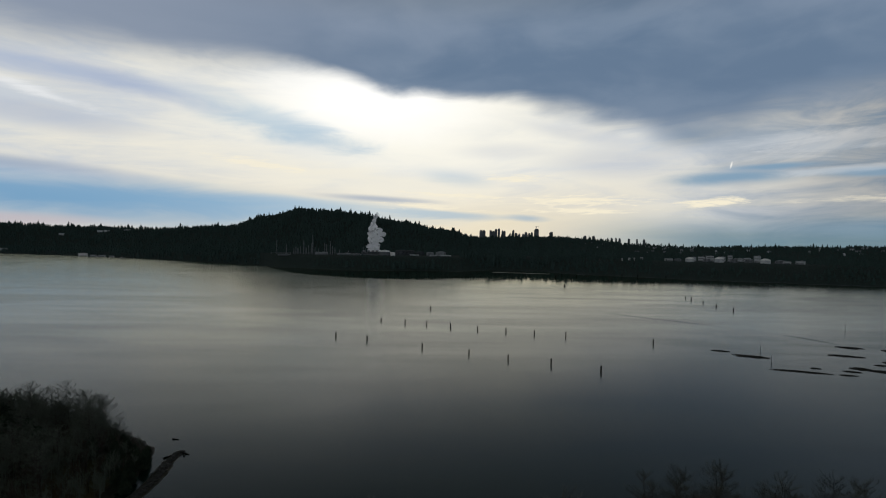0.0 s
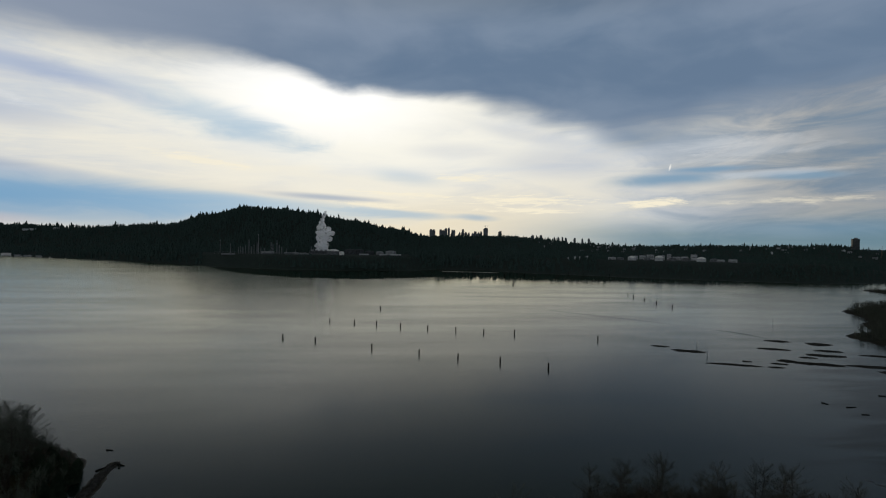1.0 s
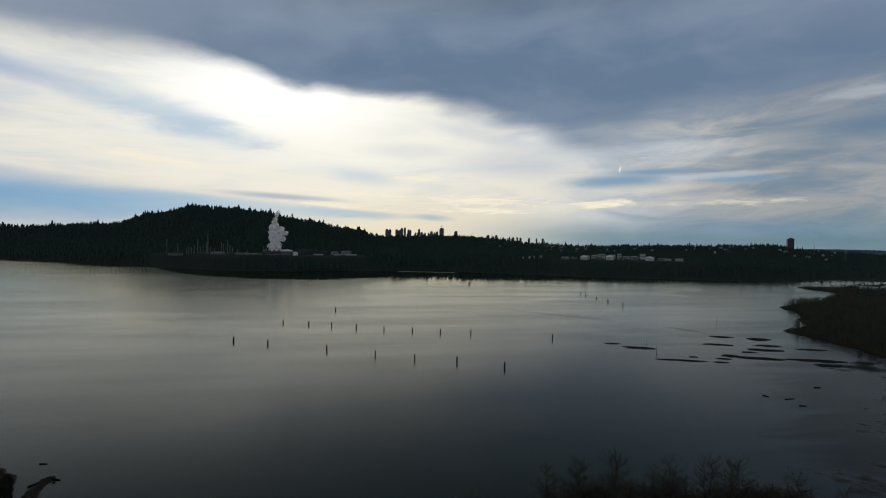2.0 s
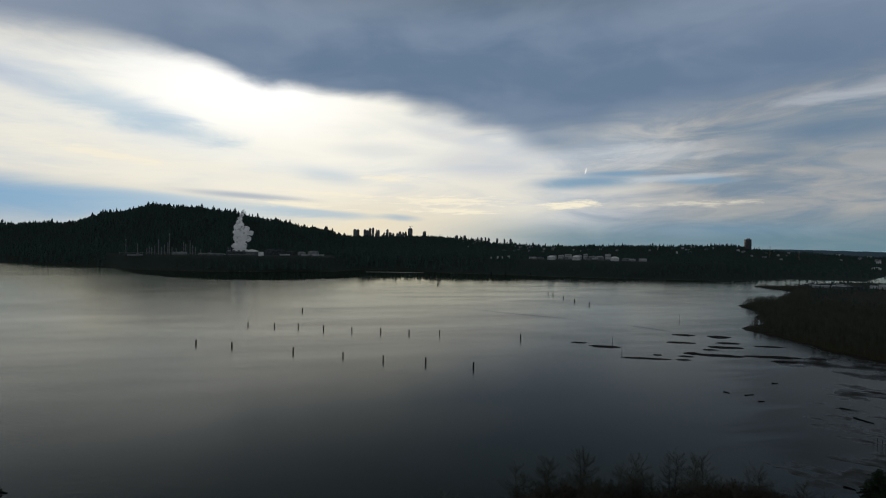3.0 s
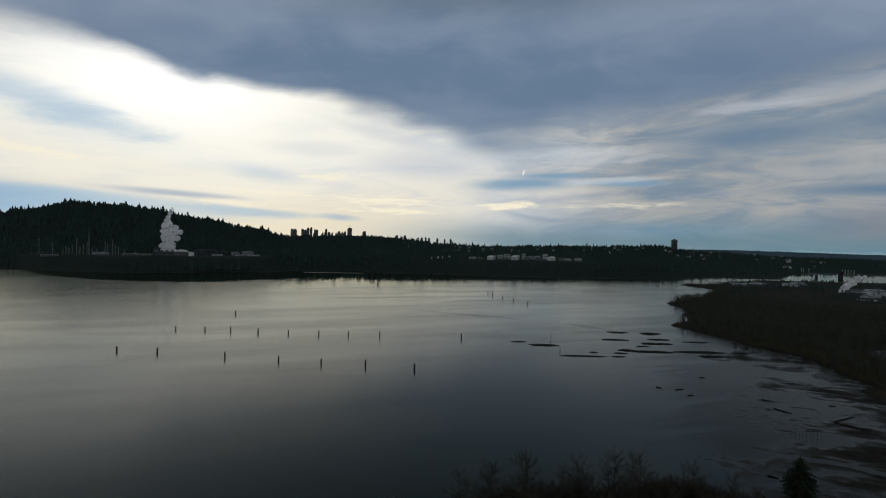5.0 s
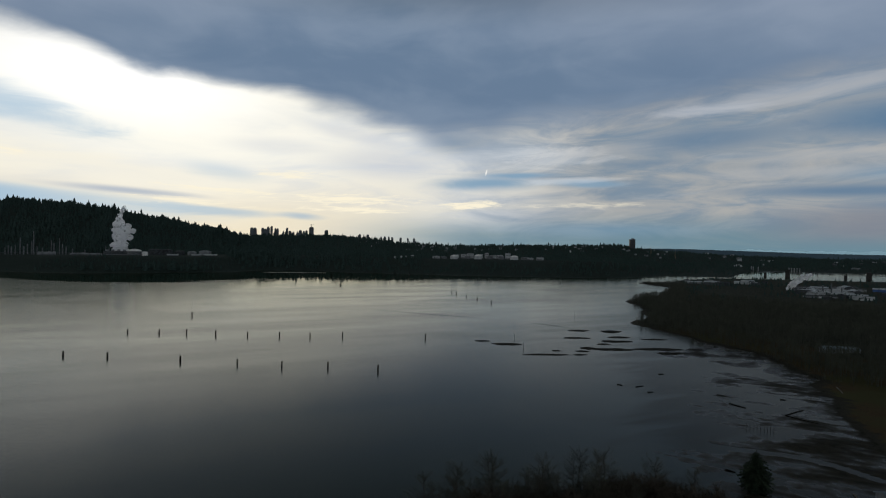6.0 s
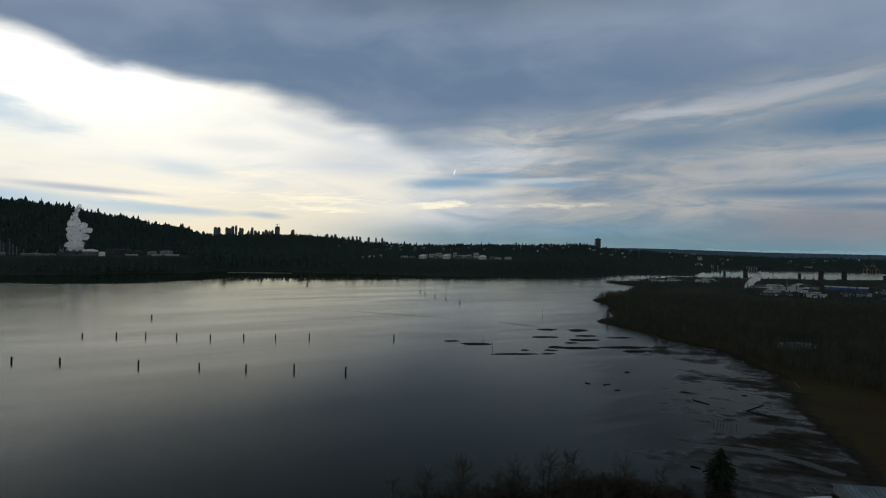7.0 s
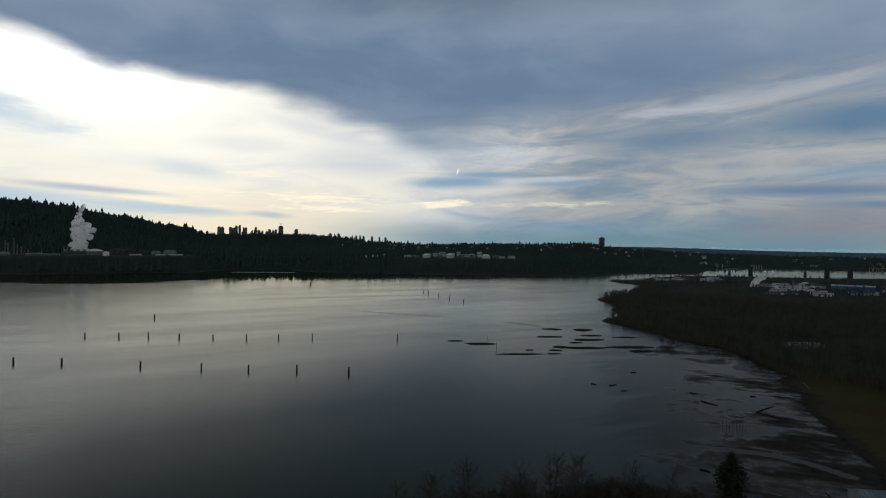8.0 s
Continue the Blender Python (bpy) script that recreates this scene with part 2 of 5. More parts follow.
def material(name, dark, light, scale=1.0, rough=0.8, rough_light=None, metal=0.0, bump=0.3, bump_scale=None, detail=6.0, per_object=0.0, stretch=(1, 1, 1), spec=0.2, fine=6.0):
    """Two tones mixed by noise at two sizes, with relief; scale is in patches a metre."""
    m = bpy.data.materials.new(name)
    m.use_nodes = True
    t = m.node_tree
    b = t.nodes["Principled BSDF"]
    geo = t.nodes.new("ShaderNodeNewGeometry")
    mp = t.nodes.new("ShaderNodeMapping")
    mp.inputs["Scale"].default_value = stretch
    t.links.new(geo.outputs["Position"], mp.inputs["Vector"])

    def fractal(s, d):
        n = t.nodes.new("ShaderNodeTexNoise")
        t.links.new(mp.outputs[0], n.inputs["Vector"])
        n.inputs["Scale"].default_value, n.inputs["Detail"].default_value = s, d
        return n.outputs["Fac"]

    coarse, grain = fractal(scale, detail), fractal(scale * fine, 4.0)
    add = t.nodes.new("ShaderNodeMath")
    add.operation = "MULTIPLY_ADD"
    t.links.new(grain, add.inputs[0])
    add.inputs[1].default_value = 0.4
    t.links.new(coarse, add.inputs[2])
    fac = t.nodes.new("ShaderNodeMapRange")
    fac.interpolation_type = "SMOOTHSTEP"
    t.links.new(add.outputs[0], fac.inputs["Value"])
    fac.inputs["From Min"].default_value, fac.inputs["From Max"].default_value = 0.45, 0.95
    mix = t.nodes.new("ShaderNodeMix")
    mix.data_type = "RGBA"
    t.links.new(fac.outputs[0], mix.inputs["Factor"])
    mix.inputs[6].default_value, mix.inputs[7].default_value = (*dark, 1), (*light, 1)
    colour = mix.outputs[2]
    if per_object:
        info = t.nodes.new("ShaderNodeObjectInfo")
        isl = t.nodes.new("ShaderNodeNewGeometry")
        both = t.nodes.new("ShaderNodeMath")
        both.operation = "ADD"
        t.links.new(info.outputs["Random"], both.inputs[0])
        t.links.new(isl.outputs["Random Per Island"], both.inputs[1])
        vary = t.nodes.new("ShaderNodeMapRange")
        t.links.new(both.outputs[0], vary.inputs["Value"])
        vary.inputs["From Max"].default_value = 2.0
        vary.inputs["To Min"].default_value, vary.inputs["To Max"].default_value = 1 - per_object, 1 + per_object
        hsv = t.nodes.new("ShaderNodeHueSaturation")
        t.links.new(colour, hsv.inputs["Color"])
        t.links.new(vary.outputs[0], hsv.inputs["Value"])
        colour = hsv.outputs[0]
    t.links.new(colour, b.inputs["Base Color"])
    r = t.nodes.new("ShaderNodeMapRange")
    t.links.new(fac.outputs[0], r.inputs["Value"])
    r.inputs["To Min"].default_value, r.inputs["To Max"].default_value = rough, rough if rough_light is None else rough_light
    t.links.new(r.outputs[0], b.inputs["Roughness"])
    b.inputs["Metallic"].default_value = metal
    b.inputs["Specular IOR Level"].default_value = spec
    if bump:
        bp = t.nodes.new("ShaderNodeBump")
        bp.inputs["Strength"].default_value, bp.inputs["Distance"].default_value = bump, 0.3 / (scale * fine) if bump_scale is None else bump_scale
        t.links.new(add.outputs[0], bp.inputs["Height"])
        t.links.new(bp.outputs[0], b.inputs["Normal"])
    return m


NEEDLES = material("conifer_needles", (0.030, 0.049, 0.045), (0.041, 0.063, 0.057), 0.15, 0.9, per_object=0.10, bump=0.0, spec=0.0)
EVERGREEN = material("dark_evergreen", (0.014, 0.022, 0.015), (0.038, 0.052, 0.034), 0.4, 0.9, per_object=0.2, bump=0.0, spec=0.0)
TWIGS = material("bare_twigs", (0.046, 0.051, 0.041), (0.082, 0.086, 0.068), 0.12, 0.95, per_object=0.2, bump=0.0, spec=0.0)
ALDER_TWIGS = material("grey_green_twigs", (0.070, 0.083, 0.067), (0.115, 0.130, 0.102), 0.12, 0.95, per_object=0.25, bump=0.0, spec=0.0)
SCRUB = material("russet_scrub", (0.030, 0.026, 0.021), (0.062, 0.052, 0.041), 0.2, 0.95, per_object=0.3, bump=0.0, spec=0.0)
BARK = material("grey_bark", (0.025, 0.022, 0.018), (0.066, 0.060, 0.052), 1.5, 0.92, per_object=0.2)
TARRED = material("tarred_timber", (0.004, 0.004, 0.0035), (0.014, 0.013, 0.011), 1.2, 0.9, spec=0.05, stretch=(1, 1, 0.25))
DRIFT = material("driftwood", (0.06, 0.055, 0.05), (0.20, 0.18, 0.16), 0.9, 0.85)
MUD = material("dark_mud", (0.010, 0.010, 0.008), (0.030, 0.028, 0.023), 0.25, 0.8, 0.95, spec=0.06)
ROCK = material("dark_rock", (0.03, 0.03, 0.029), (0.10, 0.096, 0.09), 0.5, 0.9)
WET_ROCK = material("wet_black_rock", (0.012, 0.012, 0.011), (0.045, 0.043, 0.040), 0.6, 0.7)
WHITE_PAINT = material("white_tank_paint", (0.50, 0.50, 0.48), (0.78, 0.78, 0.76), 0.08, 0.5, bump=0.05)
CREAM_PAINT = material("grey_cladding", (0.245, 0.260, 0.270), (0.400, 0.420, 0.430), 0.08, 0.6, per_object=0.3, bump=0.05)
GREY_STEEL = material("weathered_steel", (0.058, 0.064, 0.070), (0.165, 0.178, 0.188), 0.2, 0.5, metal=0.3, per_object=0.2, bump=0.1)
DARK_ROOF = material("dark_roofing", (0.026, 0.030, 0.034), (0.068, 0.076, 0.082), 0.15, 0.9, per_object=0.4, bump=0.1)
BLUE_CLAD = material("blue_cladding", (0.03, 0.07, 0.20), (0.06, 0.12, 0.30), 0.1, 0.5, bump=0.05)
PALE_ROOF = material("pale_metal_roof", (0.28, 0.31, 0.34), (0.48, 0.51, 0.54), 0.12, 0.45, bump=0.05, per_object=0.2)
# tower concrete with the blue of distance haze mixed into its colour
FAR_CONCRETE = material("hazy_concrete", (0.06, 0.07, 0.08), (0.12, 0.135, 0.15), 0.03, 0.9, per_object=0.25, bump=0.0)
BLUE_ROOF = material("blue_grey_roof", (0.10, 0.14, 0.17), (0.20, 0.26, 0.30), 0.3, 0.5, bump=0.1)
CONCRETE = material("grey_concrete", (0.110, 0.120, 0.128), (0.240, 0.255, 0.265), 0.1, 0.85, per_object=0.25, bump=0.1)
GLASS_DARK = material("dark_window_glass", (0.02, 0.025, 0.03), (0.04, 0.045, 0.05), 0.1, 0.15, bump=0.0, spec=0.5)
ORANGE_STEEL = material("faded_orange_steel", (0.20, 0.13, 0.07), (0.32, 0.22, 0.13), 0.2, 0.6, bump=0.0)
STEAM = material("white_steam", (0.88, 0.88, 0.89), (0.95, 0.95, 0.95), 0.05, 1.0, bump=0.0, spec=0.0)


def make_wispy(m, scale, low, high):
    """Vapour: daylight soaks through it, noise eats ragged holes into it, more of them between the heights low and high."""
    t = m.node_tree
    geo = t.nodes.new("ShaderNodeNewGeometry")
    n = t.nodes.new("ShaderNodeTexNoise")
    t.links.new(geo.outputs["Position"], n.inputs["Vector"])
    n.inputs["Scale"].default_value, n.inputs["Detail"].default_value, n.inputs["Roughness"].default_value = scale, 5.0, 0.6
    at = t.nodes.new("ShaderNodeSeparateXYZ")
    t.links.new(geo.outputs["Position"], at.inputs[0])
    thin = t.nodes.new("ShaderNodeMapRange")
    t.links.new(at.outputs[2], thin.inputs["Value"])
    for key, value in zip(("From Min", "From Max", "To Min", "To Max"), (low, high, 0.0, 0.20)):
        thin.inputs[key].default_value = value
    less = t.nodes.new("ShaderNodeMath")
    less.operation = "SUBTRACT"
    t.links.new(n.outputs["Fac"], less.inputs[0]), t.links.new(thin.outputs[0], less.inputs[1])
    r = t.nodes.new("ShaderNodeMapRange")
    r.interpolation_type = "SMOOTHSTEP"
    t.links.new(less.outputs[0], r.inputs["Value"])
    r.inputs["From Min"].default_value, r.inputs["From Max"].default_value = 0.20, 0.46
    soft = t.nodes.new("ShaderNodeBsdfTranslucent")
    soft.inputs[0].default_value = (0.99, 0.985, 0.995, 1)
    half = t.nodes.new("ShaderNodeMixShader")
    half.inputs[0].default_value = 0.85
    t.links.new(t.nodes["Principled BSDF"].outputs[0], half.inputs[1])
    t.links.new(soft.outputs[0], half.inputs[2])
    gone = t.nodes.new("ShaderNodeBsdfTransparent")
    whole = t.nodes.new("ShaderNodeMixShader")
    t.links.new(r.outputs[0], whole.inputs[0])
    t.links.new(gone.outputs[0], whole.inputs[1])
    t.links.new(half.outputs[0], whole.inputs[2])
    t.links.new(whole.outputs[0], t.nodes["Material Output"].inputs["Surface"])


make_wispy(STEAM, 0.07, 120.0, 200.0)


def water_material():
    m = bpy.data.materials.new("sheltered_sea_water")
    m.use_nodes = True
    t = m.node_tree
    b = t.nodes["Principled BSDF"]
    geo = t.nodes.new("ShaderNodeNewGeometry")

    def waves(scale, stretch, turn, detail, warp=0.0):
        mp = t.nodes.new("ShaderNodeMapping")
        mp.inputs["Scale"].default_value, mp.inputs["Rotation"].default_value = stretch, (0, 0, radians(turn))
        t.links.new(geo.outputs["Position"], mp.inputs["Vector"])
        n = t.nodes.new("ShaderNodeTexNoise")
        t.links.new(mp.outputs[0], n.inputs["Vector"])
        n.inputs["Scale"].default_value, n.inputs["Detail"].default_value, n.inputs["Distortion"].default_value = scale, detail, warp
        return n.outputs["Fac"]

    def span(x, lo, hi, to0, to1):
        r = t.nodes.new("ShaderNodeMapRange")
        r.interpolation_type = "SMOOTHSTEP"
        t.links.new(x, r.inputs["Value"])
        for key, value in zip(("From Min", "From Max", "To Min", "To Max"), (lo, hi, to0, to1)):
            r.inputs[key].default_value = value
        return r.outputs[0]

    ripple = waves(0.9, (1, 0.45, 1), 25, 3.0, 0.3)
    swell = waves(0.12, (1, 0.5, 1), -15, 3.0, 0.2)
    slick = waves(0.006, (0.5, 1.6, 1), 12, 4.0, 1.2)
    lee = t.nodes.new("ShaderNodeSeparateXYZ")      # the water lies calmer under the far shore
    t.links.new(geo.outputs["Position"], lee.inputs[0])
    lee_y = t.nodes.new("ShaderNodeMath")
    lee_y.operation = "MAXIMUM"
    t.links.new(span(lee.outputs[1], 850, 1330, 1.0, 0.16), lee_y.inputs[0])
    t.links.new(span(lee.outputs[0], -60, 240, 1.0, 0.0), lee_y.inputs[1])
    lee_y = lee_y.outputs[0]
    def times(a, b):
        n = t.nodes.new("ShaderNodeMath")
        n.operation = "MULTIPLY"
        t.links.new(a, n.inputs[0]), t.links.new(b, n.inputs[1])
        return n.outputs[0]
    lane = waves(0.022, (0.22, 2.0, 1), 8, 5.0, 0.9)      # wind lanes

    def calc(op, a, b2, c=0.0):
        n = t.nodes.new("ShaderNodeMath")
        n.operation = op
        for s, v in zip(n.inputs, (a, b2, c)):
            if isinstance(v, float):
                s.default_value = v
            else:
                t.links.new(v, s)
        return n.outputs[0]
    # glassy water sheltered below the wooded hill, with a ragged edge against the breeze
    bow = calc("POWER", calc("ADD", lee.outputs[0], 100.0), 2.0)
    inside_bow = calc("SUBTRACT", calc("MULTIPLY_ADD", bow, -0.0026, lee.outputs[1]), calc("MULTIPLY_ADD", lane, 120.0, 1100.0))
    lee_y = times(lee_y, span(inside_bow, -10, 30, 1.0, 0.10))
    calm = times(times(span(slick, 0.38, 0.62, 0.55, 1.0), span(lane, 0.36, 0.62, 0.85, 1.1)), lee_y)
    bp = t.nodes.new("ShaderNodeBump")
    bp.inputs["Distance"].default_value = 0.085
    t.links.new(calm, bp.inputs["Strength"])
    t.links.new(ripple, bp.inputs["Height"])
    bs = t.nodes.new("ShaderNodeBump")
    bs.inputs["Distance"].default_value, bs.inputs["Strength"].default_value = 0.05, 0.4
    t.links.new(swell, bs.inputs["Height"])
    t.links.new(bp.outputs[0], bs.inputs["Normal"])
    t.links.new(bs.outputs[0], b.inputs["Normal"])
    t.links.new(times(times(span(slick, 0.35, 0.65, 0.16, 0.20), span(lane, 0.36, 0.62, 0.94, 1.06)), lee_y), b.inputs["Roughness"])
    # silt hangs in the shallows over the tidal flats
    def sum_of(a, ka, b2, kb):
        n = t.nodes.new("ShaderNodeMath")
        n.operation = "MULTIPLY_ADD"
        t.links.new(a, n.inputs[0])
        n.inputs[1].default_value = ka
        if isinstance(b2, float):
            n.inputs[2].default_value = b2
        else:
            s2 = t.nodes.new("ShaderNodeMath")
            s2.operation = "MULTIPLY"
            t.links.new(b2, s2.inputs[0])
            s2.inputs[1].default_value = kb
            t.links.new(s2.outputs[0], n.inputs[2])
        return n.outputs[0]
    drift = waves(0.035, (0.35, 1.5, 1), 43, 5.0, 0.8)
    inshore = sum_of(drift, 190.0, sum_of(lee.outputs[0], 0.8, lee.outputs[1], -0.6), 1.0)
    silt = times(span(inshore, 100, 160, 0.0, 1.0), span(lee.outputs[1], 310, 420, 1.0, 0.0))
    body = t.nodes.new("ShaderNodeMix")
    body.data_type = "RGBA"
    t.links.new(silt, body.inputs["Factor"])
    body.inputs[6].default_value, body.inputs[7].default_value = (0.004, 0.012, 0.008, 1), (0.018, 0.018, 0.012, 1)
    t.links.new(body.outputs[2], b.inputs["Base Color"])
    t.links.new(span(silt, 0.0, 1.0, 1.185, 1.11), b.inputs["IOR"])
    b.inputs["Coat Weight"].default_value, b.inputs["Coat IOR"].default_value, b.inputs["Coat Tint"].default_value = 1.0, 1.0, (0.9995, 1.0, 0.9938, 1)
    b.inputs["Specular Tint"].default_value = (0.70, 1.0, 0.68, 1)
    return m


def ground_material():
    """Wet mud at the waterline, then brown sedge, then the dark litter of the woods, by height above the water."""
    m = bpy.data.materials.new("tidal_ground")
    m.use_nodes = True
    t = m.node_tree
    b = t.nodes["Principled BSDF"]
    geo = t.nodes.new("ShaderNodeNewGeometry")
    sepn = t.nodes.new("ShaderNodeSeparateXYZ")
    t.links.new(geo.outputs["Position"], sepn.inputs[0])

    def fractal(scale, detail):
        n = t.nodes.new("ShaderNodeTexNoise")
        t.links.new(geo.outputs["Position"], n.inputs["Vector"])
        n.inputs["Scale"].default_value, n.inputs["Detail"].default_value = scale, detail
        return n.outputs["Fac"]

    def span(x, lo, hi, to0=0.0, to1=1.0):
        r = t.nodes.new("ShaderNodeMapRange")
        r.interpolation_type = "SMOOTHSTEP"
        t.links.new(x, r.inputs["Value"])
        for key, value in zip(("From Min", "From Max", "To Min", "To Max"), (lo, hi, to0, to1)):
            r.inputs[key].default_value = value
        return r.outputs[0]

    def tone(fac, a, c):
        n = t.nodes.new("ShaderNodeMix")
        n.data_type = "RGBA"
        t.links.new(fac, n.inputs["Factor"])
        for s, v in ((n.inputs[6], a), (n.inputs[7], c)):
            if isinstance(v, bpy.types.NodeSocket):
                t.links.new(v, s)
            else:
                s.default_value = (*v, 1)
        return n.outputs[2]

    big, mid, grain = fractal(0.03, 5.0), fractal(0.3, 5.0), fractal(3.0, 4.0)
    lift = t.nodes.new("ShaderNodeMath")
    lift.operation = "MULTIPLY_ADD"
    t.links.new(mid, lift.inputs[0])
    lift.inputs[1].default_value = 0.8
    t.links.new(sepn.outputs[2], lift.inputs[2])
    mud = tone(span(mid, 0.35, 0.65), (0.015, 0.0145, 0.011), (0.034, 0.031, 0.023))
    sedge = tone(span(grain, 0.35, 0.65), (0.034, 0.024, 0.013), (0.076, 0.054, 0.029))
    sedge = tone(span(big, 0.42, 0.6), sedge, (0.05, 0.048, 0.022))
    litter = tone(span(mid, 0.35, 0.65), (0.020, 0.024, 0.018), (0.046, 0.046, 0.034))
    silt = tone(span(grain, 0.3, 0.7), (0.020, 0.019, 0.015), (0.042, 0.039, 0.031))
    mud = tone(span(lift.outputs[0], 0.44, 0.66), mud, silt)
    upper = tone(span(lift.outputs[0], 2.4, 3.2), sedge, litter)
    upper = tone(span(sepn.outputs[1], 330, 430), upper, litter)
    col = tone(span(lift.outputs[0], 0.72, 1.05), mud, upper)
    floor = tone(span(mid, 0.35, 0.65), (0.020, 0.028, 0.025), (0.034, 0.046, 0.041))
    col = tone(span(sepn.outputs[1], 900, 1100), col, floor)
    wet = t.nodes.new("ShaderNodeMath")             # a film of water on the lowest mud
    wet.operation = "MULTIPLY_ADD"
    t.links.new(mid, wet.inputs[0])
    wet.inputs[1].default_value = 0.22
    t.links.new(sepn.outputs[2], wet.inputs[2])
    film = span(wet.outputs[0], 0.06, 0.19)
    t.links.new(tone(film, (0.018, 0.018, 0.012), col), b.inputs["Base Color"])
    t.links.new(span(wet.outputs[0], 0.06, 0.27, 0.20, 0.85), b.inputs["Roughness"])
    t.links.new(span(wet.outputs[0], 0.06, 0.25, 0.085, 0.022), b.inputs["Specular IOR Level"])
    bp = t.nodes.new("ShaderNodeBump")
    bp.inputs["Strength"].default_value, bp.inputs["Distance"].default_value = 0.5, 0.15
    t.links.new(mid, bp.inputs["Height"])
    t.links.new(bp.outputs[0], b.inputs["Normal"])
    return m


# ---- building helpers ----


def thing(name, bm, mat, at=None, label="", category="", group="", kind=""):
    """A top-level thing; bm None makes an Empty that parents its parts."""
    if bm is None:
        ob = new(name)
    else:
        me = bpy.data.meshes.new(name)
        bm.to_mesh(me), bm.free()
        me.materials.append(mat)
        ob = new(name, me)
    if at is not None:
        ob.matrix_world = at
    return tagged(ob, label, category, group, kind)


def part(name, bm, mat, parent, label="", at=None):
    me = bpy.data.meshes.new(name)
    bm.to_mesh(me), bm.free()
    me.materials.append(mat)
    ob = new(name, me)
    ob.parent = parent
    if at is not None:
        ob.matrix_basis = at
    return tagged(ob, label)


def box(sx, sy, sz, x=0, y=0, z=0, bevel=0.0, bm=None):
    """A box whose base centre is at x, y, z."""
    bm = bm or bmesh.new()
    made = bmesh.ops.create_cube(bm, size=1.0, matrix=pose(x, y, z + sz / 2) @ Matrix.Diagonal((sx, sy, sz, 1)))
    if bevel:
        edges = list({e for v in made["verts"] for e in v.link_edges})
        bmesh.ops.bevel(bm, geom=edges, offset=bevel, segments=1, affect="EDGES")
    return bm


def lathe(profile, sides=16, bm=None, x=0, y=0, wobble=0.0, rng=None):
    """A turned shape from (radius, height) pairs."""
    bm = bm or bmesh.new()
    rings = []
    for r, z in profile:
        rings.append([bm.verts.new((x + r * math.cos(math.tau * i / sides) * (1 + (rng.uniform(-wobble, wobble) if rng else 0)),
                                    y + r * math.sin(math.tau * i / sides) * (1 + (rng.uniform(-wobble, wobble) if rng else 0)), z)) for i in range(sides)])
    for a, b in zip(rings, rings[1:]):
        for i in range(sides):
            bm.faces.new((a[i], a[(i + 1) % sides], b[(i + 1) % sides], b[i]))
    bm.faces.new(rings[-1])
    bm.faces.new(rings[0][::-1])
    return bm


def tube(points, radii, sides=5, bm=None):
    """A tapered tube along points."""
    bm = bm or bmesh.new()
    rings = []
    for i, (p, r) in enumerate(zip(points, radii)):
        p = Vector(p)
        d = (Vector(points[min(i + 1, len(points) - 1)]) - Vector(points[max(i - 1, 0)])).normalized()
        side = d.cross(Vector((0.3, 0.9, 0.1)) if abs(d.z) > 0.8 else Vector((0, 0, 1))).normalized()
        over = d.cross(side)
        rings.append([bm.verts.new(p + (side * math.cos(math.tau * k / sides) + over * math.sin(math.tau * k / sides)) * r) for k in range(sides)])
    for a, b in zip(rings, rings[1:]):
        for k in range(sides):
            bm.faces.new((a[k], a[(k + 1) % sides], b[(k + 1) % sides], b[k]))
    bm.faces.new(rings[-1])
    bm.faces.new(rings[0][::-1])
    return bm


def scatter(name, templates, spots, mat, label, category):
    """Many copies of light template meshes, joined into one object of kind stuff. spots: x, y, z, scale, height scale, turn, template."""
    vs, fs, count = [], [], 0
    spots = np.asarray(spots, dtype=float)
    for k, (tv, tf) in enumerate(templates):
        mine = spots[spots[:, 6].astype(int) % len(templates) == k]
        if not len(mine):
            continue
        tv, tf = np.asarray(tv, dtype=float), np.asarray(tf, dtype=int)
        c, s = np.cos(mine[:, 5])[:, None], np.sin(mine[:, 5])[:, None]
        x = (tv[None, :, 0] * c - tv[None, :, 1] * s) * mine[:, 3:4] + mine[:, 0:1]
        y = (tv[None, :, 0] * s + tv[None, :, 1] * c) * mine[:, 3:4] + mine[:, 1:2]
        z = tv[None, :, 2] * mine[:, 4:5] + mine[:, 2:3]
        vs.append(np.stack((x, y, z), -1).reshape(-1, 3))
        fs.append((tf[None] + (np.arange(len(mine)) * len(tv))[:, None, None] + count).reshape(-1, 3))
        count += len(mine) * len(tv)
    vs, fs = np.concatenate(vs), np.concatenate(fs)
    me = bpy.data.meshes.new(name)
    me.vertices.add(len(vs)), me.loops.add(fs.size), me.polygons.add(len(fs))
    me.vertices.foreach_set("co", vs.ravel())
    me.loops.foreach_set("vertex_index", fs.ravel())
    me.polygons.foreach_set("loop_start", np.arange(len(fs)) * 3)
    me.update(calc_edges=True)
    me.materials.append(mat)
    return tagged(new(name, me), label, category, kind="stuff")


